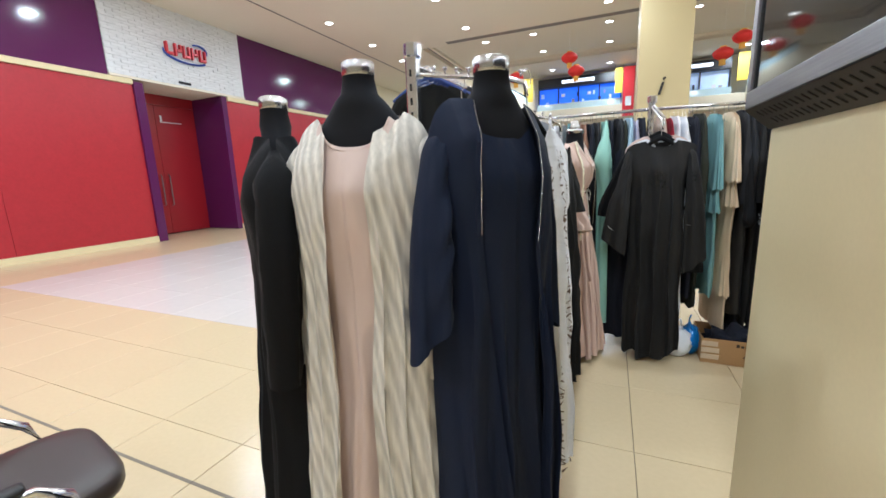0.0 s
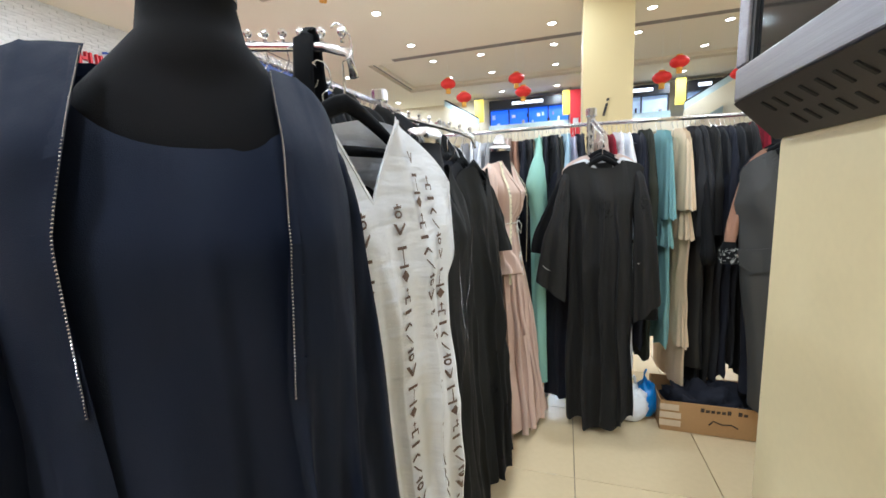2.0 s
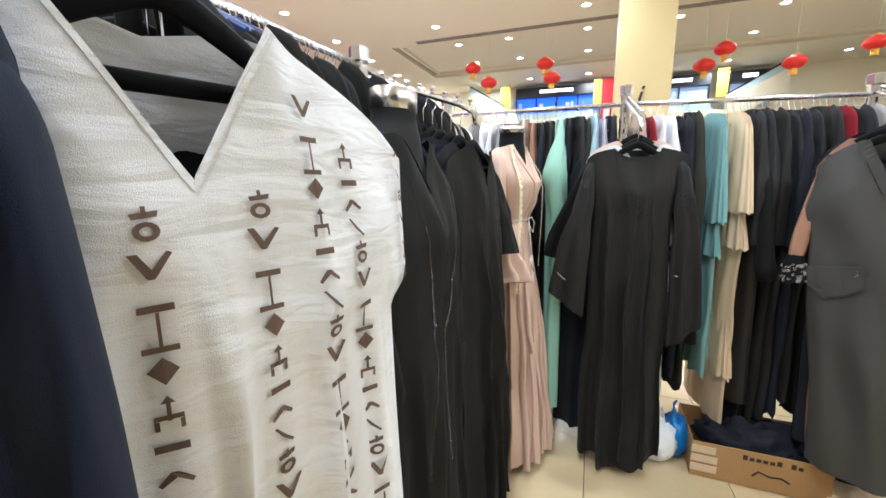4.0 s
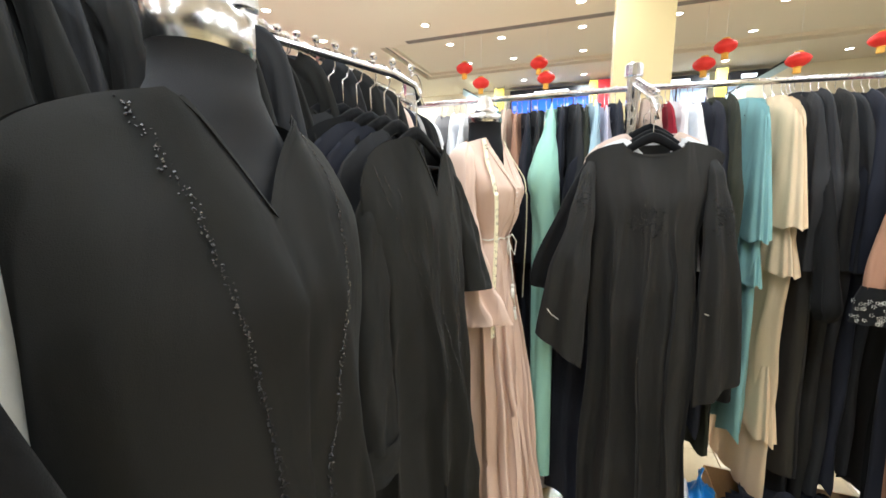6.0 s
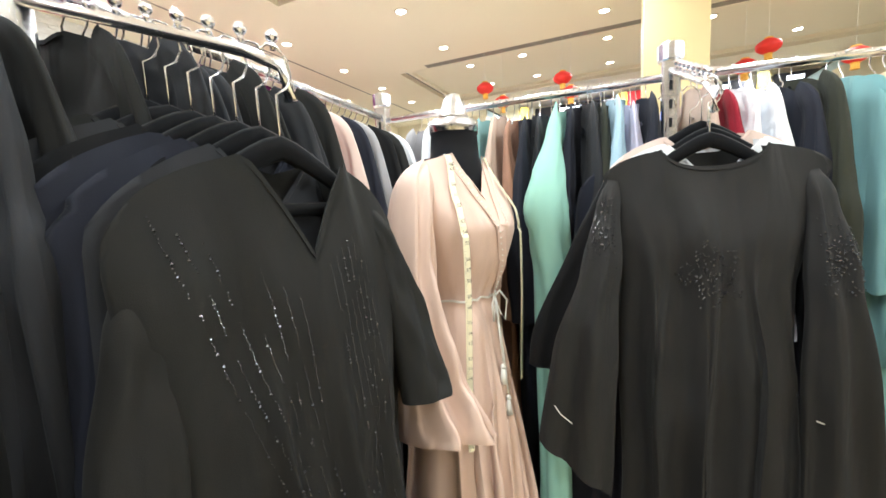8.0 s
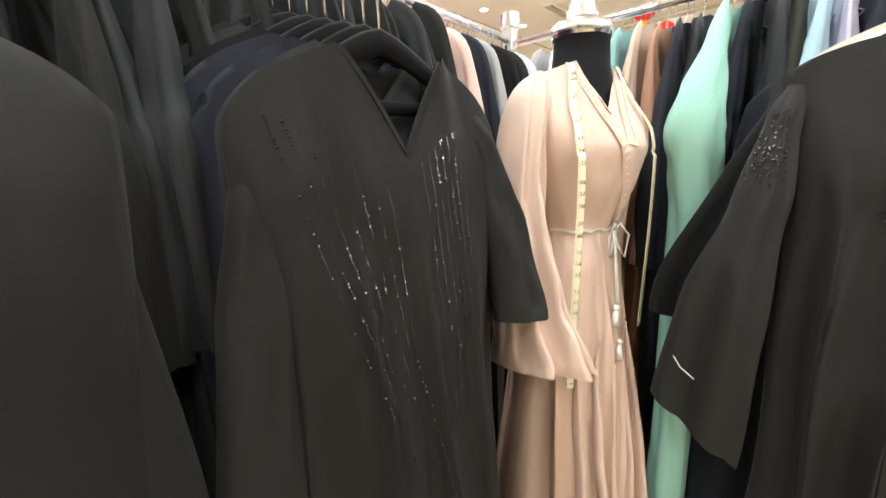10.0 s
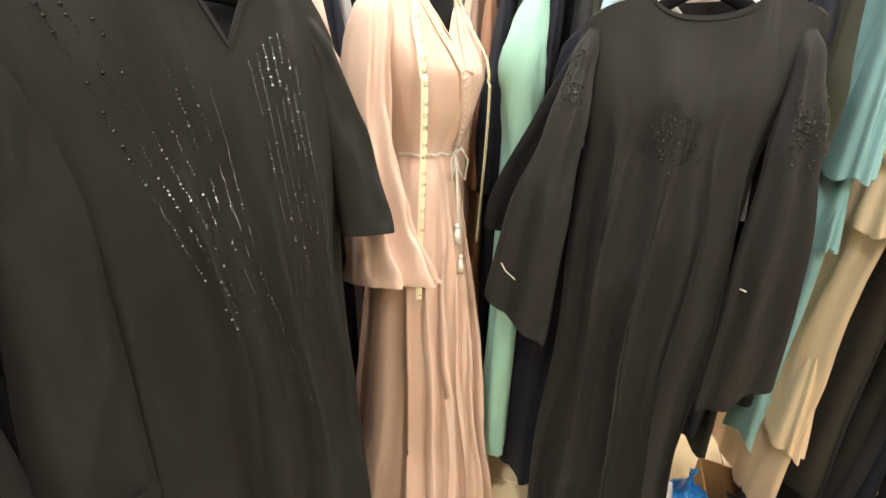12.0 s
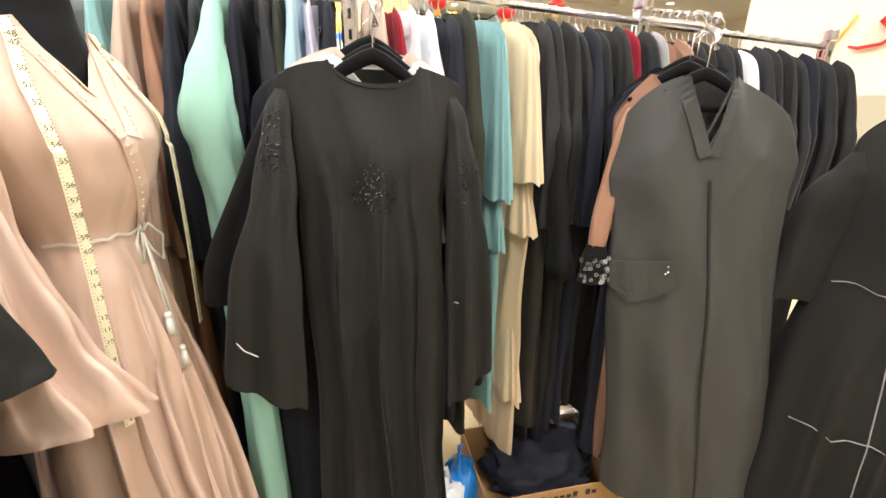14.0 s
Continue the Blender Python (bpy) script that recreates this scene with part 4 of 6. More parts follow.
# -- black mannequin robe with the beaded opening
mannequin(-0.285, 1.825, 1.51, 88, JERSEY2, tilt=-0.06)
M4 = pose(-0.285, 1.825, 0, 0, 0, 88)
cl = Cloth(1.418, 0.06, [(1.418, 0.195), (1.33, 0.208), (1.2, 0.205), (0.95, 0.20), (0.06, 0.25)], [(1.415, 0.07), (1.20, 0.12), (0.98, 0.11), (0.06, 0.15)], [(1.415, 0.06), (1.2, 0.10), (0.06, 0.15)], 0.075, 0.12, 0.02, 0.045, 4, 0.018, 1.05, seed=21, round_end=0.03, crease=0.014)
g = garment("long_robe", "black crepe robe with beaded edges on a mannequin", "robe", M4, SOOT, cl,
            [dict(pts=[(s * 0.14, 0, 1.345), (s * 0.16, 0, 1.23), (s * 0.18, -0.005, 0.95), (s * 0.185, -0.02, 0.70)], radii=[(0.025, 0.02), (0.04, 0.045), (0.05, 0.045), (0.05, 0.045)], seed=22 + s) for s in (-1, 1)])
rng = random.Random(29)
for s in (-1, 1):
    bm = bmesh.new()
    for z in np.linspace(1.40, 0.62, 480):
        x = s * (0.105 - 0.062 * smooth01((1.42 - z) / 0.5)) + rng.gauss(0, 0.0024)
        bead(bm, cl.on_front(x, z + rng.uniform(-0.002, 0.002), 0.003), rng.choice((0.0009, 0.0012, 0.0015, 0.0021)))
    tagged(part("bead_trim", bm, BEADS, g, "band of sewn black glass beads"), kind="stuff")


# -- hanging robes on the waterfall arms
def hung_robe(label, x, y, rz, mat, top=1.435, hem=0.10, shoulder=0.20, seed=1, vee=0.15, folds=4, amp=0.02, wide=0.26, slen=0.40, cuff=0.075, detail=True, neck=0.085, hang=True, depth=0.05, hem_w=None, cat="robe", name="hanging_robe", out=0.06, front=0.0, slope=0.045, flow=True, step=0.055, drop=0.1, lflare=None):
    tip = shoulder + out
    cl = Cloth(top, hem, [(top, shoulder), (top - 0.12, shoulder + 0.012 + out * drop), (top - slen + 0.02, tip), (top - slen, tip - 0.005), (top - slen - 0.03, tip - step), (hem, hem_w or wide)],
               [(top, depth), (top - 0.2, depth + 0.015), (hem, depth + 0.06)], [(top, depth * 0.8), (hem, depth + 0.03)], neck, vee, 0.02, slope, folds, amp, top - 0.12, seed, round_end=0.035, crease=0.017)
    cl.fall, cl.flat = 0.26, True
    m = pose(x, y, 0, 0, 0, rz)
    cl.left = [(top, shoulder), (top - 0.12, shoulder + 0.02), (top - 0.45, tip - 0.01 if lflare is None else shoulder + lflare), (hem, (hem_w or wide) + (0.04 if lflare is None else -0.03))] if flow else None
    sl = []
    if not flow:
        for s in (-1, 1):
            sl.append(dict(pts=[(s * (shoulder - 0.04), -0.01, top - 0.11), (s * (shoulder - 0.02), -0.015, top - 0.2), (s * (tip - 0.06), -0.02, top - slen * 0.7), (s * (tip - 0.06), -0.02, top - slen - 0.02)],
                           radii=[(0.02, 0.02), (0.03, depth * 0.8), (0.045, depth * 0.9), (0.052, depth * 0.7)], seed=seed + s, amp=0.01))
    g = garment(name, label, cat, m, mat, cl, sl, 64 if detail else 36, 84 if detail else 44)
    if hang:
        hanger(m @ pose(0, 0, top + 0.118))
    return g, cl


def arm_row(start, end, fr, rz, specs):
    s, e = Vector(start), Vector(end)
    for k, (label, mat, seed) in enumerate(specs):
        p = e.lerp(s, fr[0] + fr[1] * k)
        hung_robe(label, p.x + 0.004, p.y + 0.012, rz, mat, p.z - 0.118, 0.12 + 0.03 * (seed % 3), 0.170 + 0.006 * (seed % 4), seed, 0.09, 4, 0.018, 0.23, 0.5 + 0.03 * (seed % 3), 0.065, False, out=0.025, neck=0.066, slope=0.062, depth=0.03, lflare=0.014)


# front robe of the second arm, with bead rows
G2, C2 = hung_robe("black crepe robe with long rows of black beads on a hanger", -0.240, 2.302, 78, BLACK2, 1.428, 0.08, 0.168, 31, 0.118, 4, 0.026, 0.23, 0.385, 0.07, out=0.012, neck=0.066, slope=0.055, step=0.004, drop=0.5, lflare=0.012)
part("sleeve", sleeve([(-0.150, 0.004, 1.32), (-0.162, 0.004, 1.24), (-0.178, -0.004, 1.10), (-0.196, -0.022, 0.93), (-0.206, -0.036, 0.82)], [(0.014, 0.006), (0.030, 0.026), (0.044, 0.038), (0.050, 0.038), (0.050, 0.036)], 33, seg=36, amp=0.008, rows=40), BLACK2, G2, "long sleeve", True)
part("sleeve", sleeve([(0.115, 0.0, 1.375), (0.152, -0.006, 1.30), (0.180, -0.030, 1.17), (0.196, -0.052, 1.045)], [(0.012, 0.006), (0.030, 0.024), (0.040, 0.034), (0.046, 0.036)], 35, seg=40, amp=0.004, rows=40, tilt_end=0.012), BLACK2, G2, "wide open sleeve", True)
part("cuff", sleeve([(-0.206, -0.036, 0.835), (-0.209, -0.038, 0.80), (-0.212, -0.040, 0.765)], [(0.053, 0.040), (0.054, 0.041), (0.054, 0.041)], 34, seg=36, amp=0.004, rows=8), BLACK2, G2, "turned sleeve cuff", True)
rng = random.Random(77)
for s in (-1, 1):
    bm = bmesh.new()
    for i in range(7):
        x0 = -0.142 + 0.0165 * i if s < 0 else 0.016 + 0.0115 * i
        lean = 0.25 - 0.02 * i if s < 0 else 0.04
        ztop = 1.355 - 0.015 * i + rng.uniform(-0.006, 0.006) if s < 0 else 1.285 + 0.009 * i + rng.uniform(-0.008, 0.008)
        zend = 0.90 + rng.uniform(-0.08, 0.14)
        z = ztop
        while z > zend:
            bead(bm, C2.on_front(x0 + lean * (1.33 - z) + rng.uniform(-0.0008, 0.0008), z, 0.0025), 0.0011 if rng.random() > 0.14 else 0.0022)
            z -= 0.0042 if rng.random() > 0.08 else rng.uniform(0.012, 0.03)
    tagged(part("bead_embroidery", bm, BEADS, G2, "rows of sewn black glass beads"), kind="stuff")
part("size_label", ribbon(C2, [(-0.012, 1.37), (0.012, 1.368)], 0.008, -0.10), CORD, G2, "small white size label")
S2 = (-0.60, 2.20, 1.66)
arm_row(S2, A2, (0.11, 0.085), 78, [("blue black crepe robe on a hanger", BLACK3, 41), ("dark navy crepe robe on a hanger", DKNAVY, 42), ("navy crepe robe on a hanger", DKNAVY, 43), ("black crepe robe on a hanger", BLACK, 44), ("blue black robe on a hanger", BLACK3, 45), ("black robe on a hanger", BLACK2, 46)])

# printed white robe and those behind it on the first arm
GW, CW = hung_robe("white crinkled cotton robe with brown printed motifs on a hanger", -0.224, 1.272, 68, WHITE, 1.466, 0.26, 0.245, 51, 0.15, 5, 0.022, 0.275, 0.29, 0.06, out=0.036, step=0.03, slope=0.085, drop=0.5)
S1 = (-0.66, 1.39, 1.66)
P1 = Vector(A1).lerp(Vector(S1), 0.13)
hung_robe("plain black crepe robe on a hanger", P1.x, P1.y, 69, BLACK, 1.44, 0.30, 0.215, 52, 0.06, 4, 0.02, 0.30, 0.55, 0.065, False, out=0.12, drop=0.25)
P1 = Vector(A1).lerp(Vector(S1), 0.20)
hung_robe("wine red crepe robe on a hanger", P1.x, P1.y, 69, WINE, 1.45, 0.05, 0.2, 53, 0.06, 5, 0.024, 0.27, 0.45, 0.065, False, out=0.03)
P1 = Vector(A1).lerp(Vector(S1), 0.27)
hung_robe("pale grey cotton robe on a hanger", P1.x, P1.y, 69, GREY2, 1.475, 0.3, 0.265, 56, 0.06, 5, 0.024, 0.29, 0.45, 0.065, False, out=0.03, drop=0.5)
arm_row(S1, A1, (0.41, 0.14), 70, [("plain black robe on a hanger", BLACK2, 54), ("dark navy robe on a hanger", DKNAVY, 55)])


def motif(kind):
    """Outlines of one printed motif, as polygons about its middle."""
    q = lambda x0, z0, x1, z1: [(x0, z0), (x1, z0), (x1, z1), (x0, z1)]
    if kind == 0:
        return [[(0, -0.014), (0.013, 0), (0, 0.014), (-0.013, 0)]]
    if kind == 1:
        return [q(-0.015, 0.004, 0.015, 0.011), q(-0.0015, -0.03, 0.0015, 0.004), q(-0.015, -0.036, 0.015, -0.03)]
    if kind == 2:
        return [[(-0.018, 0.012), (-0.010, 0.012), (0, -0.004), (0.014, 0.012), (0.019, 0.010), (0.002, -0.013), (-0.004, -0.013)]]
    if kind == 3:
        ring = [(0.0115 * math.cos(a), 0.009 * math.sin(a) - 0.006) for a in np.linspace(0, 6.283, 13)[:-1]]
        return [ring[:7] + [(0.5 * x, -0.006 + 0.5 * (z + 0.006)) for x, z in ring[6::-1]], ring[6:] + [ring[0]] + [(0.5 * x, -0.006 + 0.5 * (z + 0.006)) for x, z in [ring[0]] + ring[:5:-1]], [(-0.012, 0.010), (0.012, 0.013), (0.010, 0.007), (-0.010, 0.005)], q(-0.002, 0.006, 0.002, 0.017)]
    if kind == 4:
        return [q(-0.0018, -0.006, 0.0018, 0.016), [(-0.006, 0.012), (0, 0.020), (0.006, 0.012)], q(-0.012, -0.006, 0.012, -0.001), q(-0.012, -0.016, -0.008, -0.006), q(0.008, -0.016, 0.012, -0.006)]
    if kind == 5:
        return [q(-0.014, -0.004, 0.014, 0.004)]
    if kind == 6:
        return [[(-0.015, -0.008), (-0.004, 0.006), (0.002, 0.006), (0.015, -0.006), (0.012, -0.009), (0, 0.0), (-0.012, -0.011)]]
    return [[(-0.013, 0.012), (-0.010, 0.013), (0.0, 0.001), (0.013, -0.012), (0.010, -0.014), (-0.003, -0.002)]]


def print_columns():
    order = (2, 1, 0, 4, 5, 6, 7, 3)
    gaps = {2: 0.035, 1: 0.06, 0: 0.045, 4: 0.042, 5: 0.028, 6: 0.030, 7: 0.034, 3: 0.038}
    for ci, (x0, lean, z, k) in enumerate(((-0.15, -0.03, 1.36, 4), (-0.038, -0.01, 1.30, 7), (0.05, 0.01, 1.31, 7), (0.11, 0.02, 1.405, 0), (0.16, 0.05, 1.36, 3), (0.262, 0.03, 1.365, 5))):
        while z > (0.25 if x0 < 0.2 else 1.19):
            kind = order[k % 8]
            z -= gaps[kind] * 0.41
            x = x0 + lean * (1.35 - z)
            bm = bmesh.new()
            size = 0.8 if x0 < 0.2 else 0.5
            for poly in motif(kind):
                vs = [bm.verts.new(CW.on_front(x + px * (size if size > 0.6 else 0.3), z + pz * size, 0.0035)) for px, pz in poly]
                bm.faces.new(vs)
            part("printed_motif", bm, PRINT, GW)
            z -= gaps[kind] * 0.41
            k += 1


print_columns()
part("size_label", ribbon(CW, [(-0.012, 1.40), (0.012, 1.40)], 0.012, -0.085), CORD, GW, "small white size label")

# big black robe on the arm of the back rack
MB = pose(0.302, 2.885, 0, 0, 0, 11)
cl = Cloth(1.455, 0.06, [(1.455, 0.206), (1.40, 0.204), (1.30, 0.184), (1.18, 0.162), (0.9, 0.165), (0.4, 0.172), (0.06, 0.175)], [(1.455, 0.035), (1.25, 0.060), (1.0, 0.075), (0.06, 0.12)], [(1.455, 0.035), (0.06, 0.07)], 0.092, 0.042, 0.01, 0.028, 4, 0.034, 1.36, seed=61, sharp=-1, hem_wave=0.03, round_end=0.02, crease=0.020)
cl.fall, cl.flat = 0.16, True
GB = garment("hanging_robe", "long black crepe robe with sequined flowers on a hanger", "robe", MB, CHIFFON, cl,
             [dict(pts=[(-0.178, 0.0, 1.395), (-0.192, -0.018, 1.335), (-0.212, -0.045, 1.20), (-0.245, -0.06, 1.02), (-0.268, -0.062, 0.78)], radii=[(0.012, 0.004), (0.024, 0.016), (0.042, 0.030), (0.066, 0.034), (0.078, 0.022)], seed=62, amp=0.012, tilt_end=0.05, seg=48, rows=52, folds=5),
              dict(pts=[(0.176, 0.0, 1.395), (0.184, -0.018, 1.335), (0.192, -0.045, 1.18), (0.205, -0.055, 0.98), (0.226, -0.05, 0.66)], radii=[(0.012, 0.004), (0.024, 0.016), (0.044, 0.030), (0.060, 0.034), (0.068, 0.024)], seed=63, amp=0.014, tilt_end=-0.05, seg=48, rows=52, folds=5)], 72, 90)
for pts, rad, sd in (([(-0.17, 0.03, 1.40), (-0.235, 0.02, 1.24), (-0.305, 0.0, 1.06), (-0.325, -0.005, 0.98)], [(0.02, 0.01), (0.035, 0.02), (0.045, 0.02), (0.040, 0.016)], 64),
                     ([(0.15, 0.035, 1.40), (0.20, 0.03, 1.22), (0.235, 0.02, 0.95), (0.255, 0.02, 0.60)], [(0.02, 0.01), (0.04, 0.02), (0.05, 0.022), (0.055, 0.02)], 65)):
    part("sleeve_lining", sleeve(pts, rad, sd, seg=30, amp=0.01, rows=30), BLACK, GB, "plain black under-sleeve", True)
hanger(MB @ pose(0, 0, 1.575))


def flower_beads(cl, parent, cx, cz, r, seed, n=170):
    rr = random.Random(seed)
    bm = bmesh.new()
    for _ in range(n):
        a, d = rr.uniform(0, 6.28), r * math.sqrt(rr.random())
        petal = 0.55 + 0.45 * abs(math.sin(a * 2.5))
        bead(bm, cl.on_front(cx + d * petal * math.cos(a), cz + d * petal * math.sin(a) * 1.15, 0.004), rr.choice((0.0016, 0.002, 0.0026)))
    tagged(part("sequin_flower", bm, BEADS, parent, "cluster of black sequins and beads"), kind="stuff")


flower_beads(cl, GB, -0.015, 1.205, 0.06, 1)
for ob, cx, cz in zip([o for o in GB.children if o.name.startswith("sleeve")], (-0.215, 0.195), (1.295, 1.24)):
    sb = bmesh.new()
    sb.from_mesh(ob.data)
    tree = BVHTree.FromBMesh(sb)
    sb.free()
    bm = bmesh.new()
    rr = random.Random(int(cx * 100))
    for _ in range(190):
        hit = tree.ray_cast(Vector((cx + rr.uniform(-0.032, 0.032), -0.4, cz + rr.gauss(0, 0.03))), Vector((0, 1, 0)))[0]
        if hit:
            bead(bm, hit + Vector((0, -0.003, 0)), rr.choice((0.0014, 0.0018, 0.0024)))
    tagged(part("sequin_flower", bm, BEADS, GB), kind="stuff")
bm = bmesh.new()
tube(bm, [(-0.318, -0.075, 0.94), (-0.298, -0.092, 0.915), (-0.275, -0.098, 0.90)], 0.0010, 5)
part("cuff_cord", bm, CORD, GB, "white cuff cord")
bm = bmesh.new()
tube(bm, [(0.16, -0.075, 0.93), (0.175, -0.078, 0.925)], 0.0014, 5)
part("cuff_cord", bm, CORD, GB)
for k, (mat, lab) in enumerate(((WHITE, "white cotton robe on a hanger behind a black one"), (BLUSH, "blush robe on a hanger behind a black one"), (DKNAVY, "dark navy chiffon robe on a hanger"), (BLACK, "black crepe robe on a hanger"))):
    p = Vector(A3).lerp(Vector((0.265, 3.23, 1.705)), 0.16 + 0.13 * k)
    hung_robe(lab, p.x + (0.01 if k != 2 else -0.05), p.y, 8, mat, p.z - 0.120 + 0.004 * k - (0.05 if k > 1 else 0), 0.25 + 0.06 * k if k != 2 else 0.10, 0.185, 66 + k, 0.10, 4, 0.02, 0.13 if k < 2 else 0.2, 0.5, 0.085, False, out=-0.05 if k < 2 else 0.04)

# charcoal coat with flap pockets on the right-hand arm
MC = pose(1.073, 2.852, 0, 0, 0, -20)
cl = Cloth(1.462, 0.2, [(1.462, 0.160), (1.40, 0.180), (1.33, 0.203), (1.270, 0.219), (1.250, 0.218), (1.19, 0.209), (1.0, 0.212), (0.2, 0.245)], [(1.455, 0.04), (1.0, 0.06), (0.12, 0.09)], [(1.455, 0.04), (0.12, 0.08)], 0.055, 0.17, 0.01, 0.070, 2, 0.014, 1.1, seed=71, lean=0.14, round_end=0.02, crease=0.008)
cl.fall, cl.flat = 0.16, True
cl.left = [(1.462, 0.160), (1.40, 0.170), (1.33, 0.188), (1.215, 0.224), (1.195, 0.223), (1.12, 0.212), (1.0, 0.216), (0.2, 0.245)]
GC = garment("long_coat", "charcoal long coat with lapels and flap pockets on a hanger", "coat", MC, GREYBLK, cl, (), 64, 110)
hanger(MC @ pose(0, 0, 1.57))
for s in (-1, 1):
    part("lapel", ribbon(cl, [(s * (0.062 - 0.054 * i / 12) + 0.14 * (0.012 + 0.175 * i / 12), 1.45 - 0.175 * i / 12) for i in range(13)], 0.03 if s < 0 else 0.02, 0.005), GREYBLK, GC, "turned lapel")
    if s > 0:
        continue
    bm = bmesh.new()
    rowsv = []
    for i in range(7):
        z = 1.005 - 0.11 * i / 6
        half_w = 0.072 - 0.02 * max(0, i - 4)
        rowsv.append([bm.verts.new(cl.on_front(s * 0.148 + 0.14 * (1.455 - z) + half_w * (2 * k / 8 - 1), z - 0.003 * s * (k - 4), 0.010)) for k in range(9)])
    for r0, r1 in zip(rowsv, rowsv[1:]):
        for k in range(8):
            bm.faces.new((r0[k], r0[k + 1], r1[k + 1], r1[k]))
    ex = bmesh.ops.extrude_face_region(bm, geom=list(bm.faces))
    bmesh.ops.translate(bm, verts=[v for v in ex["geom"] if isinstance(v, bmesh.types.BMVert)], vec=(0, -0.004, 0))
    part("pocket_flap", bm, GREYBLK, GC, "large pocket flap")
part("front_placket", ribbon(cl, [(0.004 + 0.14 * (0.242 + 1.0 * i / 20), 1.22 - 1.0 * i / 20) for i in range(21)], 0.006, 0.006), SATIN, GC, "front closing edge")
bm = bmesh.new()
for dx, dz in ((0, 0), (0.002, -0.014), (-0.003, -0.02)):
    bead(bm, cl.on_front(-0.025 + dx, 1.0 + dz, 0.015), 0.0035)
part("pearl_studs", bm, SILVERB, GC, "small pearl studs")
for k, (mat, lab) in enumerate(((BROWN, "caramel satin robe on a hanger behind a coat"), (DKNAVY, "navy robe on a hanger"), (BLACK, "black robe on a hanger"))):
    p = Vector(A4).lerp(Vector((1.27, 3.38, 1.69)), 0.10 + 0.11 * k)
    q = MC @ Vector((0.0 if k == 0 else 0.03, 0.10 + 0.035 * k, 0))
    robe, _ = hung_robe(lab, q.x, q.y, -20, mat, p.z - 0.112, 0.22, 0.15 if k == 0 else 0.18, 75 + k, 0.10, 4, 0.02, 0.10 if k == 0 else 0.18, 0.5, 0.07, False, out=-0.03 if k == 0 else 0.0, depth=0.02, slope=0.075, lflare=-0.03)
    if k == 0:
        part("sleeve", sleeve([(-0.12, -0.02, 1.38), (-0.148, -0.05, 1.30), (-0.180, -0.085, 1.12), (-0.19, -0.10, 1.02)], [(0.02, 0.010), (0.026, 0.020), (0.026, 0.022), (0.024, 0.022)], 306, amp=0.006, seg=28, rows=28), BROWN, robe, "caramel brown sleeve", True)
        part("cuff", sleeve([(-0.19, -0.10, 1.03), (-0.192, -0.105, 0.98), (-0.19, -0.108, 0.925)], [(0.027, 0.025), (0.034, 0.030), (0.040, 0.034)], 307, amp=0.006, seg=28, rows=12), BLACK, robe, "black cuff embroidered with white flowers", True)
        rr = random.Random(3)
        bm = bmesh.new()
        for q in range(40):
            a, z = rr.uniform(3.1, 6.3), rr.uniform(0.93, 1.0)
            r = 0.035 + 0.006 * (1.0 - z) / 0.07
            for w in range(5):
                bead(bm, Vector((-0.191 + r * math.cos(a) + 0.004 * math.cos(w * 1.257), -0.107 + r * 0.86 * math.sin(a), z + 0.004 * math.sin(w * 1.257))), 0.0014)
        tagged(part("flower_embroidery", bm, CORD, robe, "small white embroidered flowers"), kind="stuff")

# black mannequin robe with white piping, at the far right
mannequin(1.60, 2.62, 1.53, -35)
MP = pose(1.60, 2.62, 0, 0, 0, -35)
cl = Cloth(1.41, 0.06, [(1.41, 0.19), (1.22, 0.21), (0.95, 0.21), (0.06, 0.27)], [(1.41, 0.07), (1.2, 0.125), (0.98, 0.11), (0.06, 0.16)], [(1.41, 0.06), (0.06, 0.15)], 0.085, 0.16, 0.02, 0.06, 4, 0.018, 1.0, seed=81)
g = garment("long_robe", "black robe with thin white piping on a mannequin", "robe", MP, BLACK2, cl, straight_sleeves(0.20, 1.41, 0.5, 0.075, 0.08, 0.06, 0.05, 0.05, 0.0, 82))
for ln in ([(-0.09 + 0.05 * i / 20, 1.40 - 1.1 * i / 20) for i in range(21)], [(0.06 + 0.03 * i / 20, 1.39 - 1.1 * i / 20) for i in range(21)]):
    part("piping", ribbon(cl, ln, 0.0015, 0.005), PIPING, g, "white piping")
for z in (0.98, 0.58):
    part("piping", ribbon(cl, [(-0.19 + 0.36 * i / 20, z + 0.01 * math.sin(i)) for i in range(21)], 0.0015, 0.005), PIPING, g)


# ---- pale pink dress with a measuring tape ----
def strip(pts, w, across, thick=0.0012):
    """A limp flat band through pts, its width along the direction across."""
    bm = bmesh.new()
    prev = None
    a = Vector(across).normalized()
    for i, p in enumerate(pts):
        p = Vector(p)
        d = (Vector(pts[min(i + 1, len(pts) - 1)]) - Vector(pts[max(i - 1, 0)])).normalized()
        u = (a - d * a.dot(d)).normalized()
        n = u.cross(d).normalized() * thick
        row = [bm.verts.new(q) for q in (p - u * w / 2, p + u * w / 2, p + u * w / 2 + n, p - u * w / 2 + n)]
        if prev:
            for k in range(4):
                bm.faces.new((prev[k], prev[(k + 1) % 4], row[(k + 1) % 4], row[k]))
        else:
            bm.faces.new(row)
        prev = row
    bm.faces.new(prev[::-1])
    return bm


def numeral(text, size):
    f = bpy.data.curves.new("numeral", "FONT")
    f.body, f.size, f.align_x, f.align_y = text, size, "CENTER", "CENTER"
    tmp = bpy.data.objects.new("numeral", f)
    me = bpy.data.meshes.new_from_object(tmp)
    bpy.data.objects.remove(tmp)
    bpy.data.curves.remove(f)
    me.materials.clear()
    me.materials.append(INK)
    return me


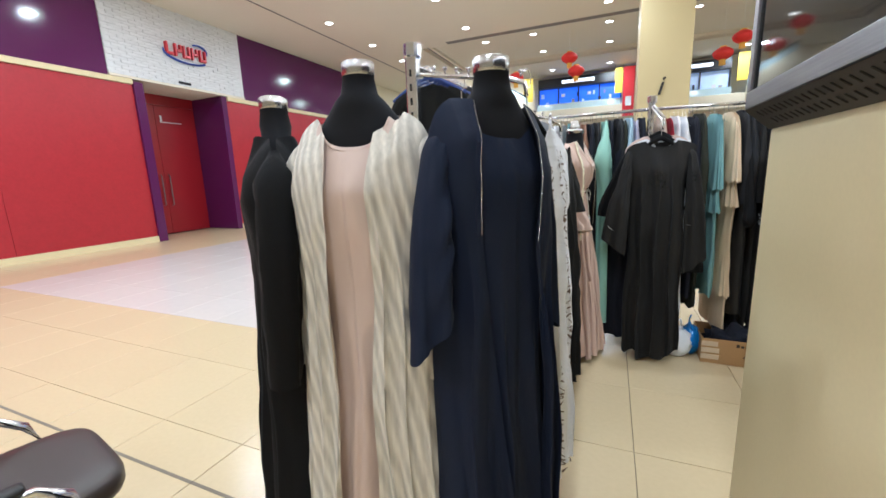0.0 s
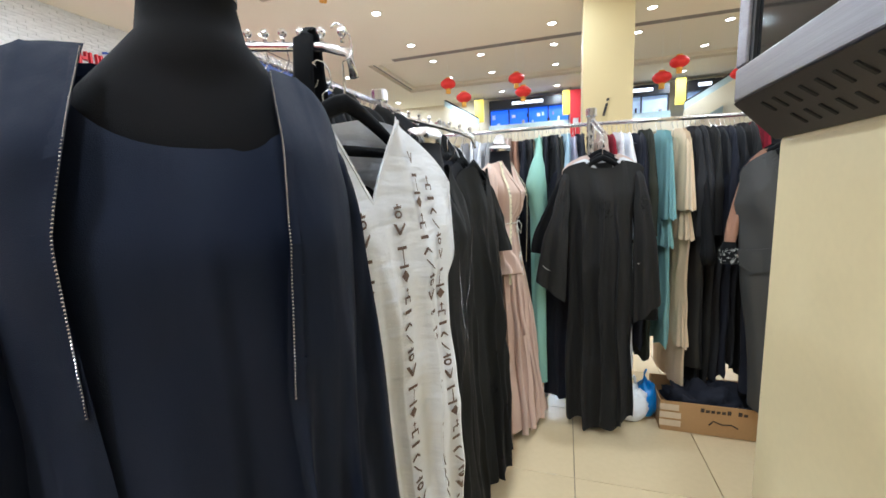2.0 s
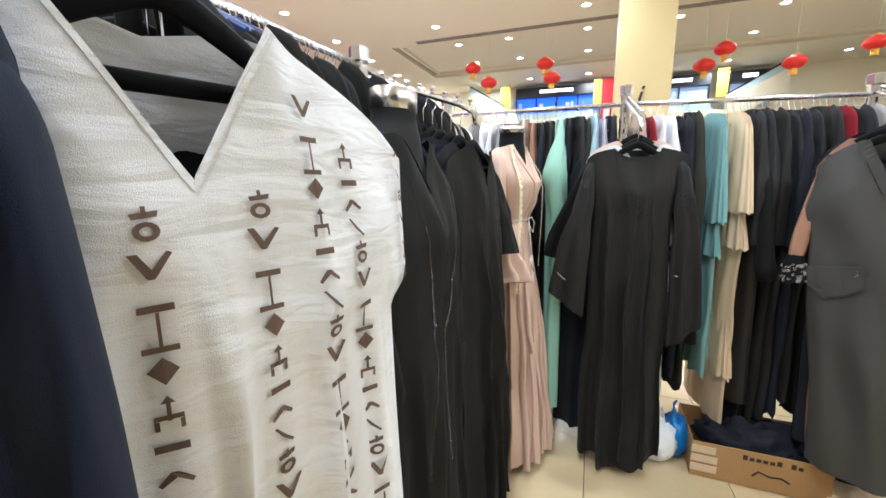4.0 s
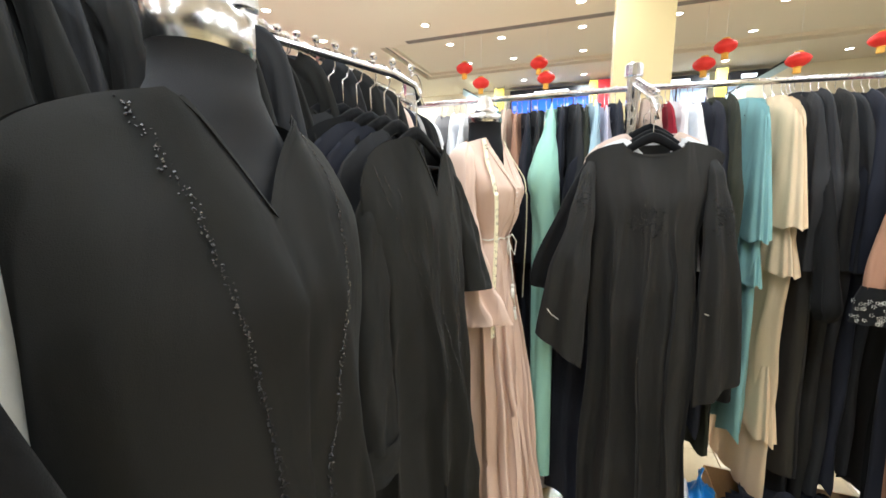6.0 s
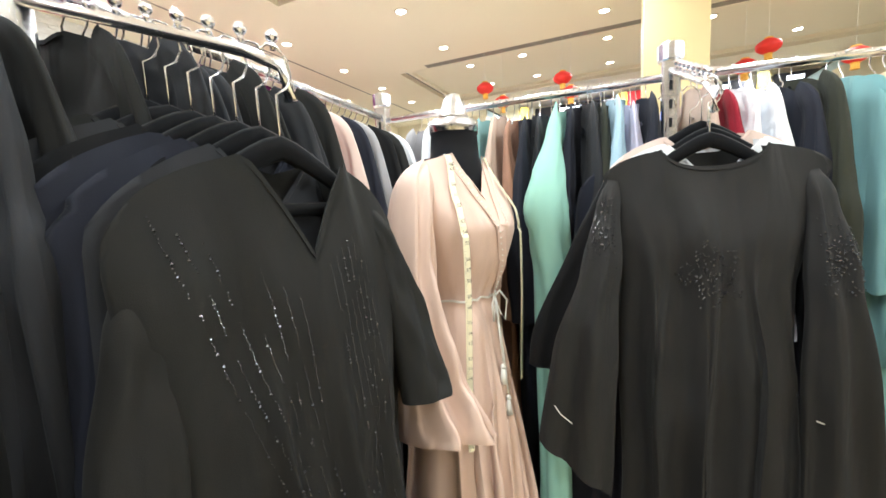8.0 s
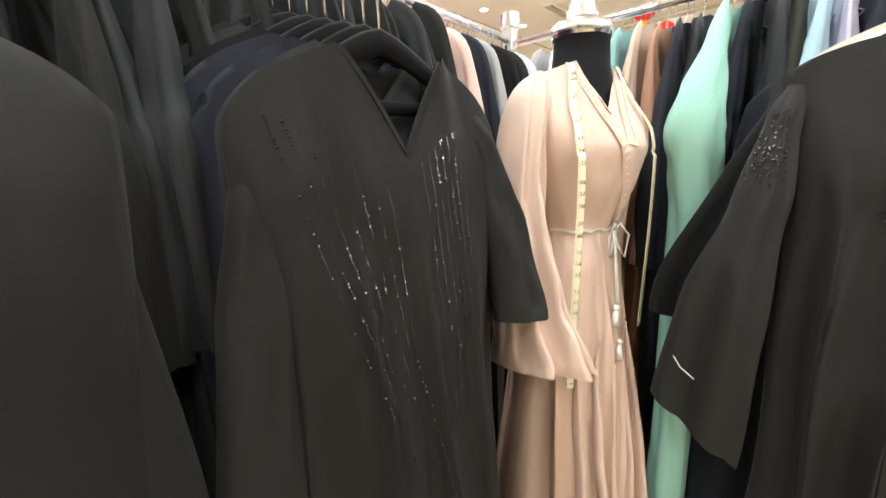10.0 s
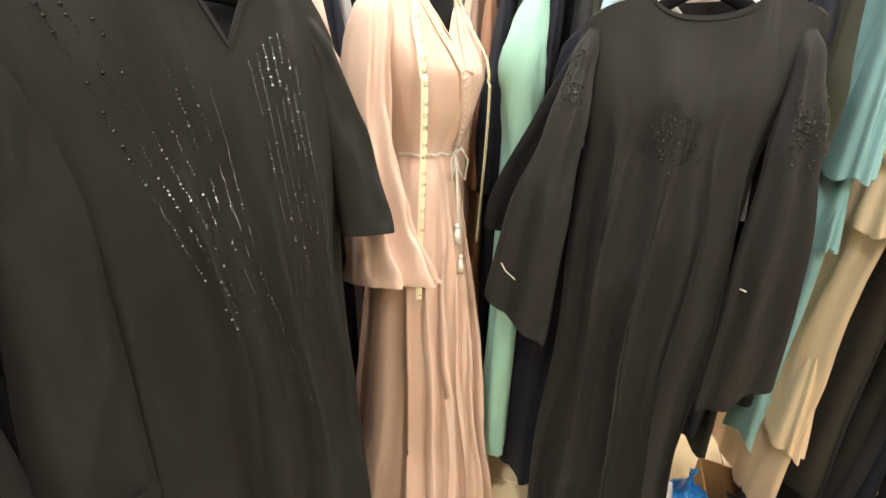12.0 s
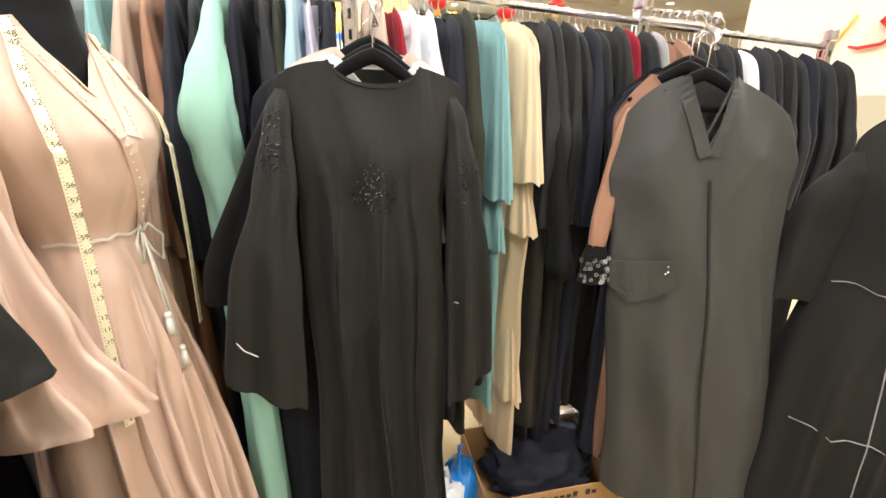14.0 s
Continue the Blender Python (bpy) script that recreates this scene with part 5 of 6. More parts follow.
def pink_dress():
    px, py, rz = -0.208, 2.787, 69
    m = pose(px, py, 0, 0, 0, rz)
    mannequin(px, py, 1.551, rz, slim=0.97, cap=0.026)
    bm = bmesh.new()
    prof = [(0.034, 1.5525), (0.036, 1.556), (0.031, 1.566), (0.0300, 1.570), (0.025, 1.590), (0.0185, 1.602), (0.0175, 1.607), (0.008, 1.608)]
    lathe(bm, prof, 40)
    for v in bm.verts:
        if 1.56 < v.co.z < 1.60:
            k = 1 + 0.05 * math.cos(12 * math.atan2(v.co.y, v.co.x))
            v.co.x *= k
            v.co.y *= k
    tagged(part("metal_cup", bm, CAPMETAL, smooth=True), "small fluted silvery cup upside down on a mannequin neck", "cup").matrix_basis = m
    cl = Cloth(1.472, 0.05, [(1.472, 0.15), (1.38, 0.15), (1.30, 0.138), (1.20, 0.105), (1.148, 0.086), (1.09, 0.100), (0.6, 0.155), (0.05, 0.22)], [(1.472, 0.045), (1.39, 0.085), (1.31, 0.125), (1.24, 0.110), (1.148, 0.062), (1.08, 0.078), (0.6, 0.135), (0.05, 0.19)], [(1.472, 0.05), (1.30, 0.085), (1.148, 0.06), (1.05, 0.09), (0.05, 0.18)], 0.060, 0.095, 0.0, 0.045, 7, 0.024, 1.12, seed=91, crease=0.012)
    g = garment("long_dress", "pale pink silk wrap dress with flutter sleeves on a mannequin", "dress", m, PINK, cl,
                [dict(pts=[(-0.090, 0, 1.445), (-0.142, -0.008, 1.385), (-0.168, -0.022, 1.20), (-0.168, -0.055, 1.02), (-0.158, -0.085, 0.895)], radii=[(0.02, 0.012), (0.034, 0.050), (0.044, 0.062), (0.055, 0.080), (0.072, 0.115)], seed=91, amp=0.022, folds=8, seg=64, rows=54, tilt_end=0.02),
                 dict(pts=[(0.090, 0, 1.445), (0.125, 0.012, 1.38), (0.128, 0.035, 1.20), (0.118, 0.045, 1.05), (0.108, 0.05, 0.93)], radii=[(0.02, 0.012), (0.030, 0.045), (0.036, 0.050), (0.040, 0.058), (0.050, 0.070)], seed=93, amp=0.018, folds=8, seg=64, rows=54)], 72, 80)
    for s in (-1, 1):
        part("collar_trim", ribbon(cl, [(s * (0.062 - (0.10 if s < 0 else 0.055) * i / 24), 1.468 - (0.31 if s < 0 else 0.155) * i / 24) for i in range(25)], 0.020, 0.005), PINK, g, "pearl edged wrap front")
        beads_on(cl, g, [[(s * (0.066 - (0.10 if s < 0 else 0.055) * i / 24), 1.468 - (0.31 if s < 0 else 0.155) * i / 24) for i in range(25)]], 0.0024, 0.008, CORD, "pearl_trim", "small pearls along the collar", 0.007)
    part("waist_cord", ribbon(cl, [(-0.083 + 0.166 * i / 30, 1.150 + 0.002 * math.sin(i)) for i in range(31)], 0.005, 0.006), CORD, g, "thin white waist cord")
    bm = bmesh.new()
    b0 = cl.on_front(0.030, 1.148, 0.012)
    for dx, dz, h in ((-0.020, -0.052, 1), (0.022, -0.058, 1), (-0.006, -0.15, 0), (0.010, -0.23, 0)):
        if h:
            tube(bm, [b0, b0 + Vector((dx * 0.4, -0.006, 0.014)), b0 + Vector((dx * 1.3, -0.012, -0.012)), b0 + Vector((dx, -0.01, dz)), b0 + Vector((dx * 0.4, -0.004, dz * 0.6)), b0], 0.0026, 6)
        else:
            tube(bm, [b0, b0 + Vector((dx * 0.6, -0.012, dz * 0.5)), b0 + Vector((dx, -0.022, dz))], 0.0022, 6)
            ball(bm, b0 + Vector((dx, -0.022, dz - 0.01)), 0.007)
            tube(bm, [b0 + Vector((dx, -0.022, dz - 0.015)), b0 + Vector((dx, -0.022, dz - 0.05))], [0.005, 0.010], 8)
    part("bow", bm, CORD, g, "white cord bow with tassels", True)
    # measuring tape hung round the neck
    t = thing("measuring_tape", "pale yellow vinyl measuring tape hung round a dress", "measuring tape", m)
    strands = []
    for s, end in ((-1, 0.84), (1, 0.93)):
        pts = []
        for i in range(1, 60):
            z = 1.478 - (1.478 - end) * i / 59
            x = s * (0.062 + (0.034 if s < 0 else 0.045) * smooth01((1.478 - z) / 0.16))
            y = cl.on_front(x, max(z, 1.30), 0.012).y - (0.006 if z < 1.30 else 0.0)
            pts.append(Vector((x, y + 0.004 * math.sin(9 * z), z)))
        b = part("tape_strip", strip(pts, 0.0145, (1, 0.35 * s, 0)), TAPEM, t)
        strands.append((s, pts, b))
    for s, pts, b in strands:
        bm = bmesh.new()
        for i in range(1, 59):
            p, q = pts[i - 1], pts[i]
            for k in range(2):
                c = p.lerp(q, k * 0.5) + Vector((0, -0.0022, 0))
                for o in (-0.0055, 0.0055):
                    vs = [bm.verts.new(c + Vector((o + sx * 0.0014, 0.35 * s * o, sz * 0.0004))) for sx, sz in ((-1, -1), (1, -1), (1, 1), (-1, 1))]
                    bm.faces.new(vs)
        tagged(part("scale_print", bm, INK, b, "printed black scale marks"), kind="stuff")
        n = 0
        for i in range(2, 59):
            z0 = 1.462 - 0.0254 * n
            if pts[i].z > z0:
                continue
            val = 48 + n if z0 > 1.15 else int(16 - (1.15 - z0) / 0.0254)
            o = new("tape_numeral", numeral(str(val), 0.0105))
            o.parent = b
            o.matrix_basis = pose(pts[i].x, pts[i].y - 0.003, pts[i].z, 90, 0, 19 * s)
            n += 1


pink_dress()


# ---- rows of garments on the rails ----
def ruffle(z0, z1, w0, w1, t0, t1, n, amp, seed):
    """A gathered tier: an oval tube of cloth that flares into a wavy hem."""
    r = random.Random(seed)
    ph = [r.uniform(0, 6.28) for _ in range(3)]
    seg, rows = n * 6, 14
    bm = bmesh.new()
    rings = []
    for j in range(rows + 1):
        f = j / rows
        ring = []
        for k in range(seg):
            t = 2 * math.pi * k / seg
            q = math.sin(n * t + ph[0] + 1.6 * math.sin(3 * t + ph[1]) + 1.1 * math.sin(7 * t + ph[2]) + 0.6 * f) + 0.9 * noise.noise(Vector((5 * math.cos(t), 5 * math.sin(t), f * 1.5 + seed)))
            o = amp * (0.35 + 0.65 * f ** 1.5) * q
            w, th = w0 + (w1 - w0) * f ** 0.8, t0 + (t1 - t0) * f ** 0.8
            z = z0 + (z1 - z0) * f - 0.09 * abs(math.cos(t)) ** 3 * (1 - f) + 0.006 * f * math.sin(n * t * 0.5 + ph[2])
            ring.append(bm.verts.new(((w + o) * math.cos(t), (th + o) * math.sin(t), z)))
        rings.append(ring)
    for r0, r1 in zip(rings, rings[1:]):
        for k in range(seg):
            bm.faces.new((r0[k], r0[(k + 1) % seg], r1[(k + 1) % seg], r1[k]))
    return bm


def rail_garment(x, y, rz, mat, label, top=1.565, hem=0.25, half=0.21, thick=0.03, seed=0, slen=0.62, tiers=(), name="hanging_robe", cat="robe", fat=0.045, sl=True, out=0.0, cuff=None, hook="wire"):
    cl = Cloth(top, hem, [(top, half), (top - 0.3, half + 0.01), (hem, half + 0.03)], [(top, thick * 1.2), (hem, thick * 1.5)], [(top, thick * 1.2), (hem, thick * 1.5)], 0.035, 0.012, 0.01, 0.08, 6, 0.016, top - 0.05, seed, round_end=0.05, crease=0.014)
    cl.fall, cl.flat = 0.45, True
    m = pose(x, y, 0, 0, 0, rz)
    sls = []
    lean_y = 0.012 * math.sin(seed * 2.4)
    if sl:
        for s in (-1, 1):
            sls.append(dict(pts=[(s * (half - 0.09), 0, top - 0.03), (s * (half - 0.03), 0, top - 0.09), (s * (half + out), lean_y, top - 0.26), (s * (half + 0.012 + out), lean_y * 1.5, top - slen * 0.6), (s * (half + 0.01 + out), lean_y, top - slen)],
                            radii=[(0.02, 0.004), (0.03, fat * 0.3), (0.045, fat * 0.72), (0.055, fat), (0.05, cuff or fat * 0.9)], seed=seed + s, amp=0.014, seg=30, rows=24, folds=6))
    g = garment(name, label, cat, m, mat, cl, sls, 20, 26, group="garments on the rail")
    for i, (z0, z1, grow) in enumerate(tiers):
        part("ruffle_tier", ruffle(z0, z1, half - 0.03, half + grow, thick * 0.7, thick * 1.75, 19, 0.0075, seed + 7 + i), mat, g, smooth=True)
    hanger(m @ pose(0, 0, RZ + 0.0), kind=hook)
    hanger(m @ pose(0.0, 0.024, RZ - 0.004, 0, 0, 5), kind="wire")
    return g


# left rail, along y
rng = random.Random(4)
blk = [BLACK2, BLACK3, BLACK3, CHIFFON]
y = 1.46
i = 0
while y < 2.62:
    if abs(y - 2.20) > 0.04:
        rail_garment(-0.645 + 0.045 * (y - 1.4) if y < 2.2 else -0.60 - 0.055 * (y - 2.2), y, 0 + rng.uniform(-7, 7), rng.choice(blk), "black crepe robe hung side on on a rail", 1.635 + rng.uniform(-0.02, 0.012), 0.2 + rng.uniform(-0.05, 0.1), 0.19 + rng.uniform(-0.02, 0.03), 0.020, 100 + i, 0.6 + rng.uniform(-0.05, 0.1), fat=0.027, hook="blue" if y < 1.72 else "wire")
    y += 0.038
    i += 1
for y, mat, lab in ((2.65, WINE, "wine red robe hung side on on a rail"), (2.715, BLUSH, "blush robe hung side on on a rail"), (2.78, DKNAVY, "dark navy robe hung side on on a rail"), (2.845, GREY, "grey cotton robe hung side on on a rail"), (2.91, BLACK, "black robe hung side on on a rail"), (2.97, BLACK2, "black robe hung side on on a rail"), (3.04, WHITE, "white cotton robe hung side on on a rail")):
    rail_garment(-0.60 - 0.055 * (y - 2.2), y, rng.uniform(-5, 5), mat, lab, 1.62, 0.3, 0.19, 0.026, 140 + int(y * 100), 0.55, fat=0.036)

# back rail, along x
rows = [(-0.50, GREY, "grey cotton dress"), (-0.44, WHITE, "white cotton dress"), (-0.385, WHITE, "white cotton dress"), (-0.33, GREY, "pale grey cotton dress"), (-0.275, TEAL, "teal dress"), (-0.225, BEIGE, "beige satin dress"), (-0.18, BROWN, "caramel satin robe"),
        (-0.135, DKNAVY, "dark navy robe"), (-0.095, BLACK3, "blue black robe"), (-0.035, MINT, "mint green crepe robe"), (0.01, DKNAVY, "dark navy robe"), (0.05, BLACK3, "black robe"), (0.085, OLIVE, "dark olive robe"), (0.12, SKY, "sky blue cotton robe"),
        (0.165, LILAC, "lilac cotton robe"), (0.205, DKNAVY, "dark robe"), (0.32, BEIGE, "pale beige robe"), (0.36, WINE, "wine red robe"), (0.41, WHITE, "white pleated robe"), (0.46, WHITE, "white pleated robe"), (0.505, DKNAVY, "dark navy robe"), (0.55, OLIVE, "dark olive chiffon robe"),
        (0.65, TEAL, "teal chiffon dress with ruffled tiers"), (0.738, CREAM, "cream chiffon dress with ruffled tiers"), (0.795, BLACK3, "blue black robe"), (0.81, BLACK3, "black robe with gathered sleeves"), (0.86, CHIFFON, "black robe"), (0.91, BLACK3, "blue black robe"), (0.96, DKNAVY, "dark navy robe"), (1.01, BLACK3, "black robe"),
        (1.06, CHIFFON, "black robe"), (1.11, WINE, "dark wine robe"), (1.16, BLACK3, "black robe"), (1.21, GREY, "grey robe"), (1.33, BROWN, "caramel robe"), (1.38, BLACK3, "black robe"), (1.44, CHIFFON, "black robe"), (1.50, BLACK3, "black robe"), (1.56, BLACK3, "black robe"), (1.63, WHITE, "black and white robe"), (1.69, BLACK3, "black robe"), (1.76, BLACK3, "black robe"), (1.84, CHIFFON, "black robe"), (1.92, BLACK3, "black robe"), (2.0, DKNAVY, "navy robe"), (2.1, BLACK3, "black robe"), (2.2, CHIFFON, "black robe")]
for k, (x, mat, lab) in enumerate(rows):
    y = 3.24 if x < 0.265 else 3.242 + 0.1375 * (x - 0.265)
    top, hem, half, tiers, slen, out = RZ - 0.052 + rng.uniform(-0.012, 0.012), (0.3 if x < 0.76 else 0.23) + rng.uniform(-0.1, 0.12), 0.20 + rng.uniform(-0.015, 0.015), (), 0.6, 0.0
    fat = 0.034
    if mat is MINT:
        hem, half, slen = 0.17, 0.24, 0
    if mat is TEAL and x > 0:
        hem, half, tiers, fat, slen = 0.42, 0.23, ((1.30, 0.98, 0.035), (1.625, 1.135, 0.055)), 0.04, 0
    if mat is CREAM:
        hem, half, tiers, fat, slen = 0.18, 0.23, ((0.80, 0.42, 0.045), (1.3, 1.02, 0.05), (1.625, 1.18, 0.06)), 0.04, 0
    rail_garment(x, y, 90 + 5 + rng.uniform(-4, 4), mat, lab + " hung side on on a rail", top, hem, half, 0.026, 200 + k, slen, tiers, fat=fat, out=out, sl=slen > 0)
    if mat is MINT:
        mint_pose = pose(x, y, 0, 0, 0, 95)
mint = [o for o in bpy.data.objects if o.name.startswith("hanging_robe") and o.parent is None and (o.matrix_basis.translation - mint_pose.translation).length < 0.004][0]
part("sleeve", sleeve([(-0.14, 0, 1.62), (-0.21, 0.004, 1.53), (-0.275, 0.014, 1.42), (-0.305, 0.018, 1.345), (-0.302, 0.008, 1.27), (-0.295, 0.0, 1.12), (-0.292, 0.0, 0.7), (-0.295, 0.0, 0.2)], [(0.02, 0.004), (0.03, 0.022), (0.036, 0.044), (0.034, 0.056), (0.036, 0.050), (0.040, 0.044), (0.042, 0.042), (0.045, 0.046)], 501, seg=28, amp=0.012, folds=3, rows=34), MINT, mint, "long mint sleeve bent at the elbow", True)

puff = thing("hanging_robe", "black satin robe with a gathered balloon sleeve on a rail", "robe", pose(0.80, 3.316, 0, 0, 0, 95))
cl = Cloth(1.57, 0.3, [(1.57, 0.21), (0.3, 0.27)], [(1.57, 0.03), (0.3, 0.05)], [(1.57, 0.03), (0.3, 0.05)], 0.035, 0.012, 0.01, 0.09, 4, 0.016, 1.45, 301, round_end=0.05)
part("body", cl.mesh(20, 30), SATIN, puff, smooth=True)
part("sleeve", sleeve([(-0.17, 0, 1.46), (-0.25, 0, 1.30), (-0.30, 0, 1.08), (-0.33, 0, 0.95), (-0.33, 0, 0.90)], [(0.03, 0.010), (0.03, 0.016), (0.04, 0.022), (0.045, 0.034), (0.018, 0.014)], 302, amp=0.014, folds=5), BLACK, puff, "gathered balloon sleeve", True)

# ---- things on the floor ----
def carton():
    c = thing("cardboard_box", "open brown cardboard carton with printed lettering", "box", pose(0.62, 2.905, 0, 0, 0, -1))
    w, d, h, t = 0.50, 0.33, 0.17, 0.005
    part("front", boxm(0, w, 0, t, 0.002, h, bevel=0.001), CARD, c)
    part("back", boxm(0, w, d - t, d, 0.002, h, bevel=0.001), CARD, c)
    part("side", boxm(0, t, t, d - t, 0.002, h, bevel=0.001), CARD, c)
    part("side", boxm(w - t, w, t, d - t, 0.002, h, bevel=0.001), CARD, c)
    part("bottom", boxm(t, w - t, t, d - t, 0.003, 0.008), CARD, c)
    for z in (0.03, 0.075, 0.12):
        part("packing_tape", boxm(-0.002, 0.10 - 0.01 * (z > 0.1), -0.0035, -0.0005, z, z + 0.034, bevel=0.0005), TAPEP, c, "strip of clear packing tape")
    for i in range(9):
        if i != 6:
            bm = bmesh.new()
            box(bm, 0.19 + i * 0.024, 0.19 + i * 0.024 + 0.017, -0.0015, -0.0002, 0.128, 0.150 if i in (0, 5, 7) else 0.143)
            part("print", bm, INK, c, "dark printed lettering")
    bm = bmesh.new()
    tube(bm, [(0.23, -0.001, 0.06), (0.25, -0.001, 0.085), (0.29, -0.001, 0.07), (0.33, -0.001, 0.075), (0.36, -0.001, 0.06)], (0.004), 5)
    part("print", bm, INK, c)
    cl = thing("folded_clothes", "crumpled dark navy clothes piled in a carton", "clothes", pose(0.88, 3.06, 0))
    bm = bmesh.new()
    bmesh.ops.create_icosphere(bm, subdivisions=4, radius=1.0)
    for v in bm.verts:
        n = noise.fractal(v.co * 1.7, 0.6, 2.1, 5)
        n2 = 0.4 - min(0.4, abs(noise.noise(v.co * 2.6 + Vector((3, 1, 7)))) * 1.8)
        v.co = Vector((v.co.x * 0.19, v.co.y * 0.13, 0.12 + v.co.z * 0.085)) * (1 + 0.26 * n + 0.5 * n2)
        v.co.z = max(0.012, v.co.z)
    part("cloth_fold", bm, DKNAVY, cl, smooth=True)


carton()


def bag(x, y, s, mat, label, seed, tall=1.0):
    b = thing("plastic_bag", label, "bag", pose(x, y, 0, 0, 0, seed * 40))
    bm = bmesh.new()
    bmesh.ops.create_icosphere(bm, subdivisions=4, radius=1.0)
    for v in bm.verts:
        n = noise.fractal(v.co * 2.2 + Vector((seed, 0, 0)), 0.7, 2.0, 5)
        n2 = abs(noise.noise(v.co * 5 + Vector((0, seed, 0))))
        k = 1 - 0.45 * max(0, v.co.z) ** 2
        v.co = Vector((v.co.x * s * k, v.co.y * s * 0.8 * k, s * tall * (v.co.z + 0.82))) * (1 + 0.13 * n + 0.07 * n2)
        v.co.z = max(0.004, v.co.z)
    part("bag_body", bm, mat, b, smooth=True)
    bm = bmesh.new()
    for q in (-1, 1):
        tube(bm, [(q * 0.03 * s * 10, 0, s * tall * 1.5), (q * 0.02 * s * 10, 0.01, s * tall * 2.2), (0, 0.0, s * tall * 2.45)], [(0.014, 0.004), (0.01, 0.003), (0.006, 0.003)], 6)
    part("bag_handle", bm, mat, b, smooth=True)


def heap(x, y, w, d, h, mat, label, seed):
    t = thing("crumpled_cloth", label, "cloth", pose(x, y, 0, 0, 0, seed * 31))
    bm = bmesh.new()
    bmesh.ops.create_icosphere(bm, subdivisions=4, radius=1.0)
    for v in bm.verts:
        n = noise.fractal(v.co * 1.9 + Vector((seed, 0, 0)), 0.6, 2.1, 5)
        v.co = Vector((v.co.x * w, v.co.y * d, h * (0.6 + v.co.z * 0.6))) * (1 + 0.2 * n)
        v.co.z = max(0.003, v.co.z)
    part("cloth_fold", bm, mat, t, smooth=True)


heap(1.47, 2.86, 0.12, 0.09, 0.06, ROSE, "crumpled pink cloth lying on the floor", 5)
heap(1.02, 3.13, 0.15, 0.11, 0.13, DENIM, "crumpled grey blue cloth lying on the floor", 7)
heap(1.28, 3.12, 0.14, 0.10, 0.11, DKNAVY, "crumpled dark navy cloth lying on the floor", 8)
heap(1.19, 2.93, 0.09, 0.07, 0.06, CREAM, "crumpled tan cloth lying on the floor", 6)


def strap():
    a = Vector(A1).lerp(Vector(S1), 0.2)
    t = thing("fabric_belt", "black fabric belt hung over a chrome rack arm", "belt", pose(a.x, a.y, a.z))
    bm = bmesh.new()
    tube(bm, [(0, -0.02, -0.17), (0, -0.018, -0.05), (0, -0.01, 0.015), (0, 0.0, 0.03), (0, 0.012, 0.015), (0, 0.02, -0.05), (0.005, 0.024, -0.14)], [(0.022, 0.004)] * 7, 8)
    part("band", bm, VELVET, t, smooth=True)


strap()


def letter_sign():
    e, w = Vector((0.247, 2.009, 1.349)), Vector((0.8285, 0.5375, 0.157))
    c = e + w * 4.3
    m = pose(c.x, c.y, 0, 0, 0, math.degrees(math.atan2(-w.x, w.y)))
    t = thing("sign_board", "pale sign board with a large red letter on two legs", "sign", m)
    part("board", boxm(-0.75, 0.9, 0.03, 0.06, c.z - 0.45, c.z + 0.6, bevel=0.006), CEILM, t)
    for x in (-0.6, 0.75):
        part("leg", boxm(x - 0.02, x + 0.02, 0.061, 0.10, 0.0, c.z - 0.2, bevel=0.004), CHROME, t)
    bm = bmesh.new()
    pts = [(0.10 + 0.055 * math.cos(a), 0, c.z + 0.03 + 0.05 * math.sin(a)) for a in np.linspace(-0.6, 5.9, 18)]
    pts += [(0.135, 0, c.z - 0.06), (0.06, 0, c.z - 0.12), (-0.05, 0, c.z - 0.135), (-0.10, 0, c.z - 0.12)]
    tube(bm, pts, [(0.026, 0.012)] * 20 + [(0.02, 0.012), (0.008, 0.008)], 8)
    part("letter", bm, LETTER, t, "red raised letter", True)
    bm = bmesh.new()
    tube(bm, [(-0.10, 0, c.z + 0.08), (-0.13, 0, c.z), (-0.2, 0, c.z - 0.14)], [(0.022, 0.01), (0.012, 0.01), (0.01, 0.01)], 8)
    part("stroke", bm, GOLD, t, "yellow raised stroke", True)


letter_sign()
bag(0.50, 2.99, 0.092, BAGW, "full white plastic carrier bag on the floor", 1, 1.15)
bag(0.575, 3.06, 0.088, BAGB, "shiny blue plastic bag on the floor", 2, 1.25)
bag(-0.02, 3.12, 0.055, BAGW, "crumpled clear plastic bag on the floor", 3, 0.6)


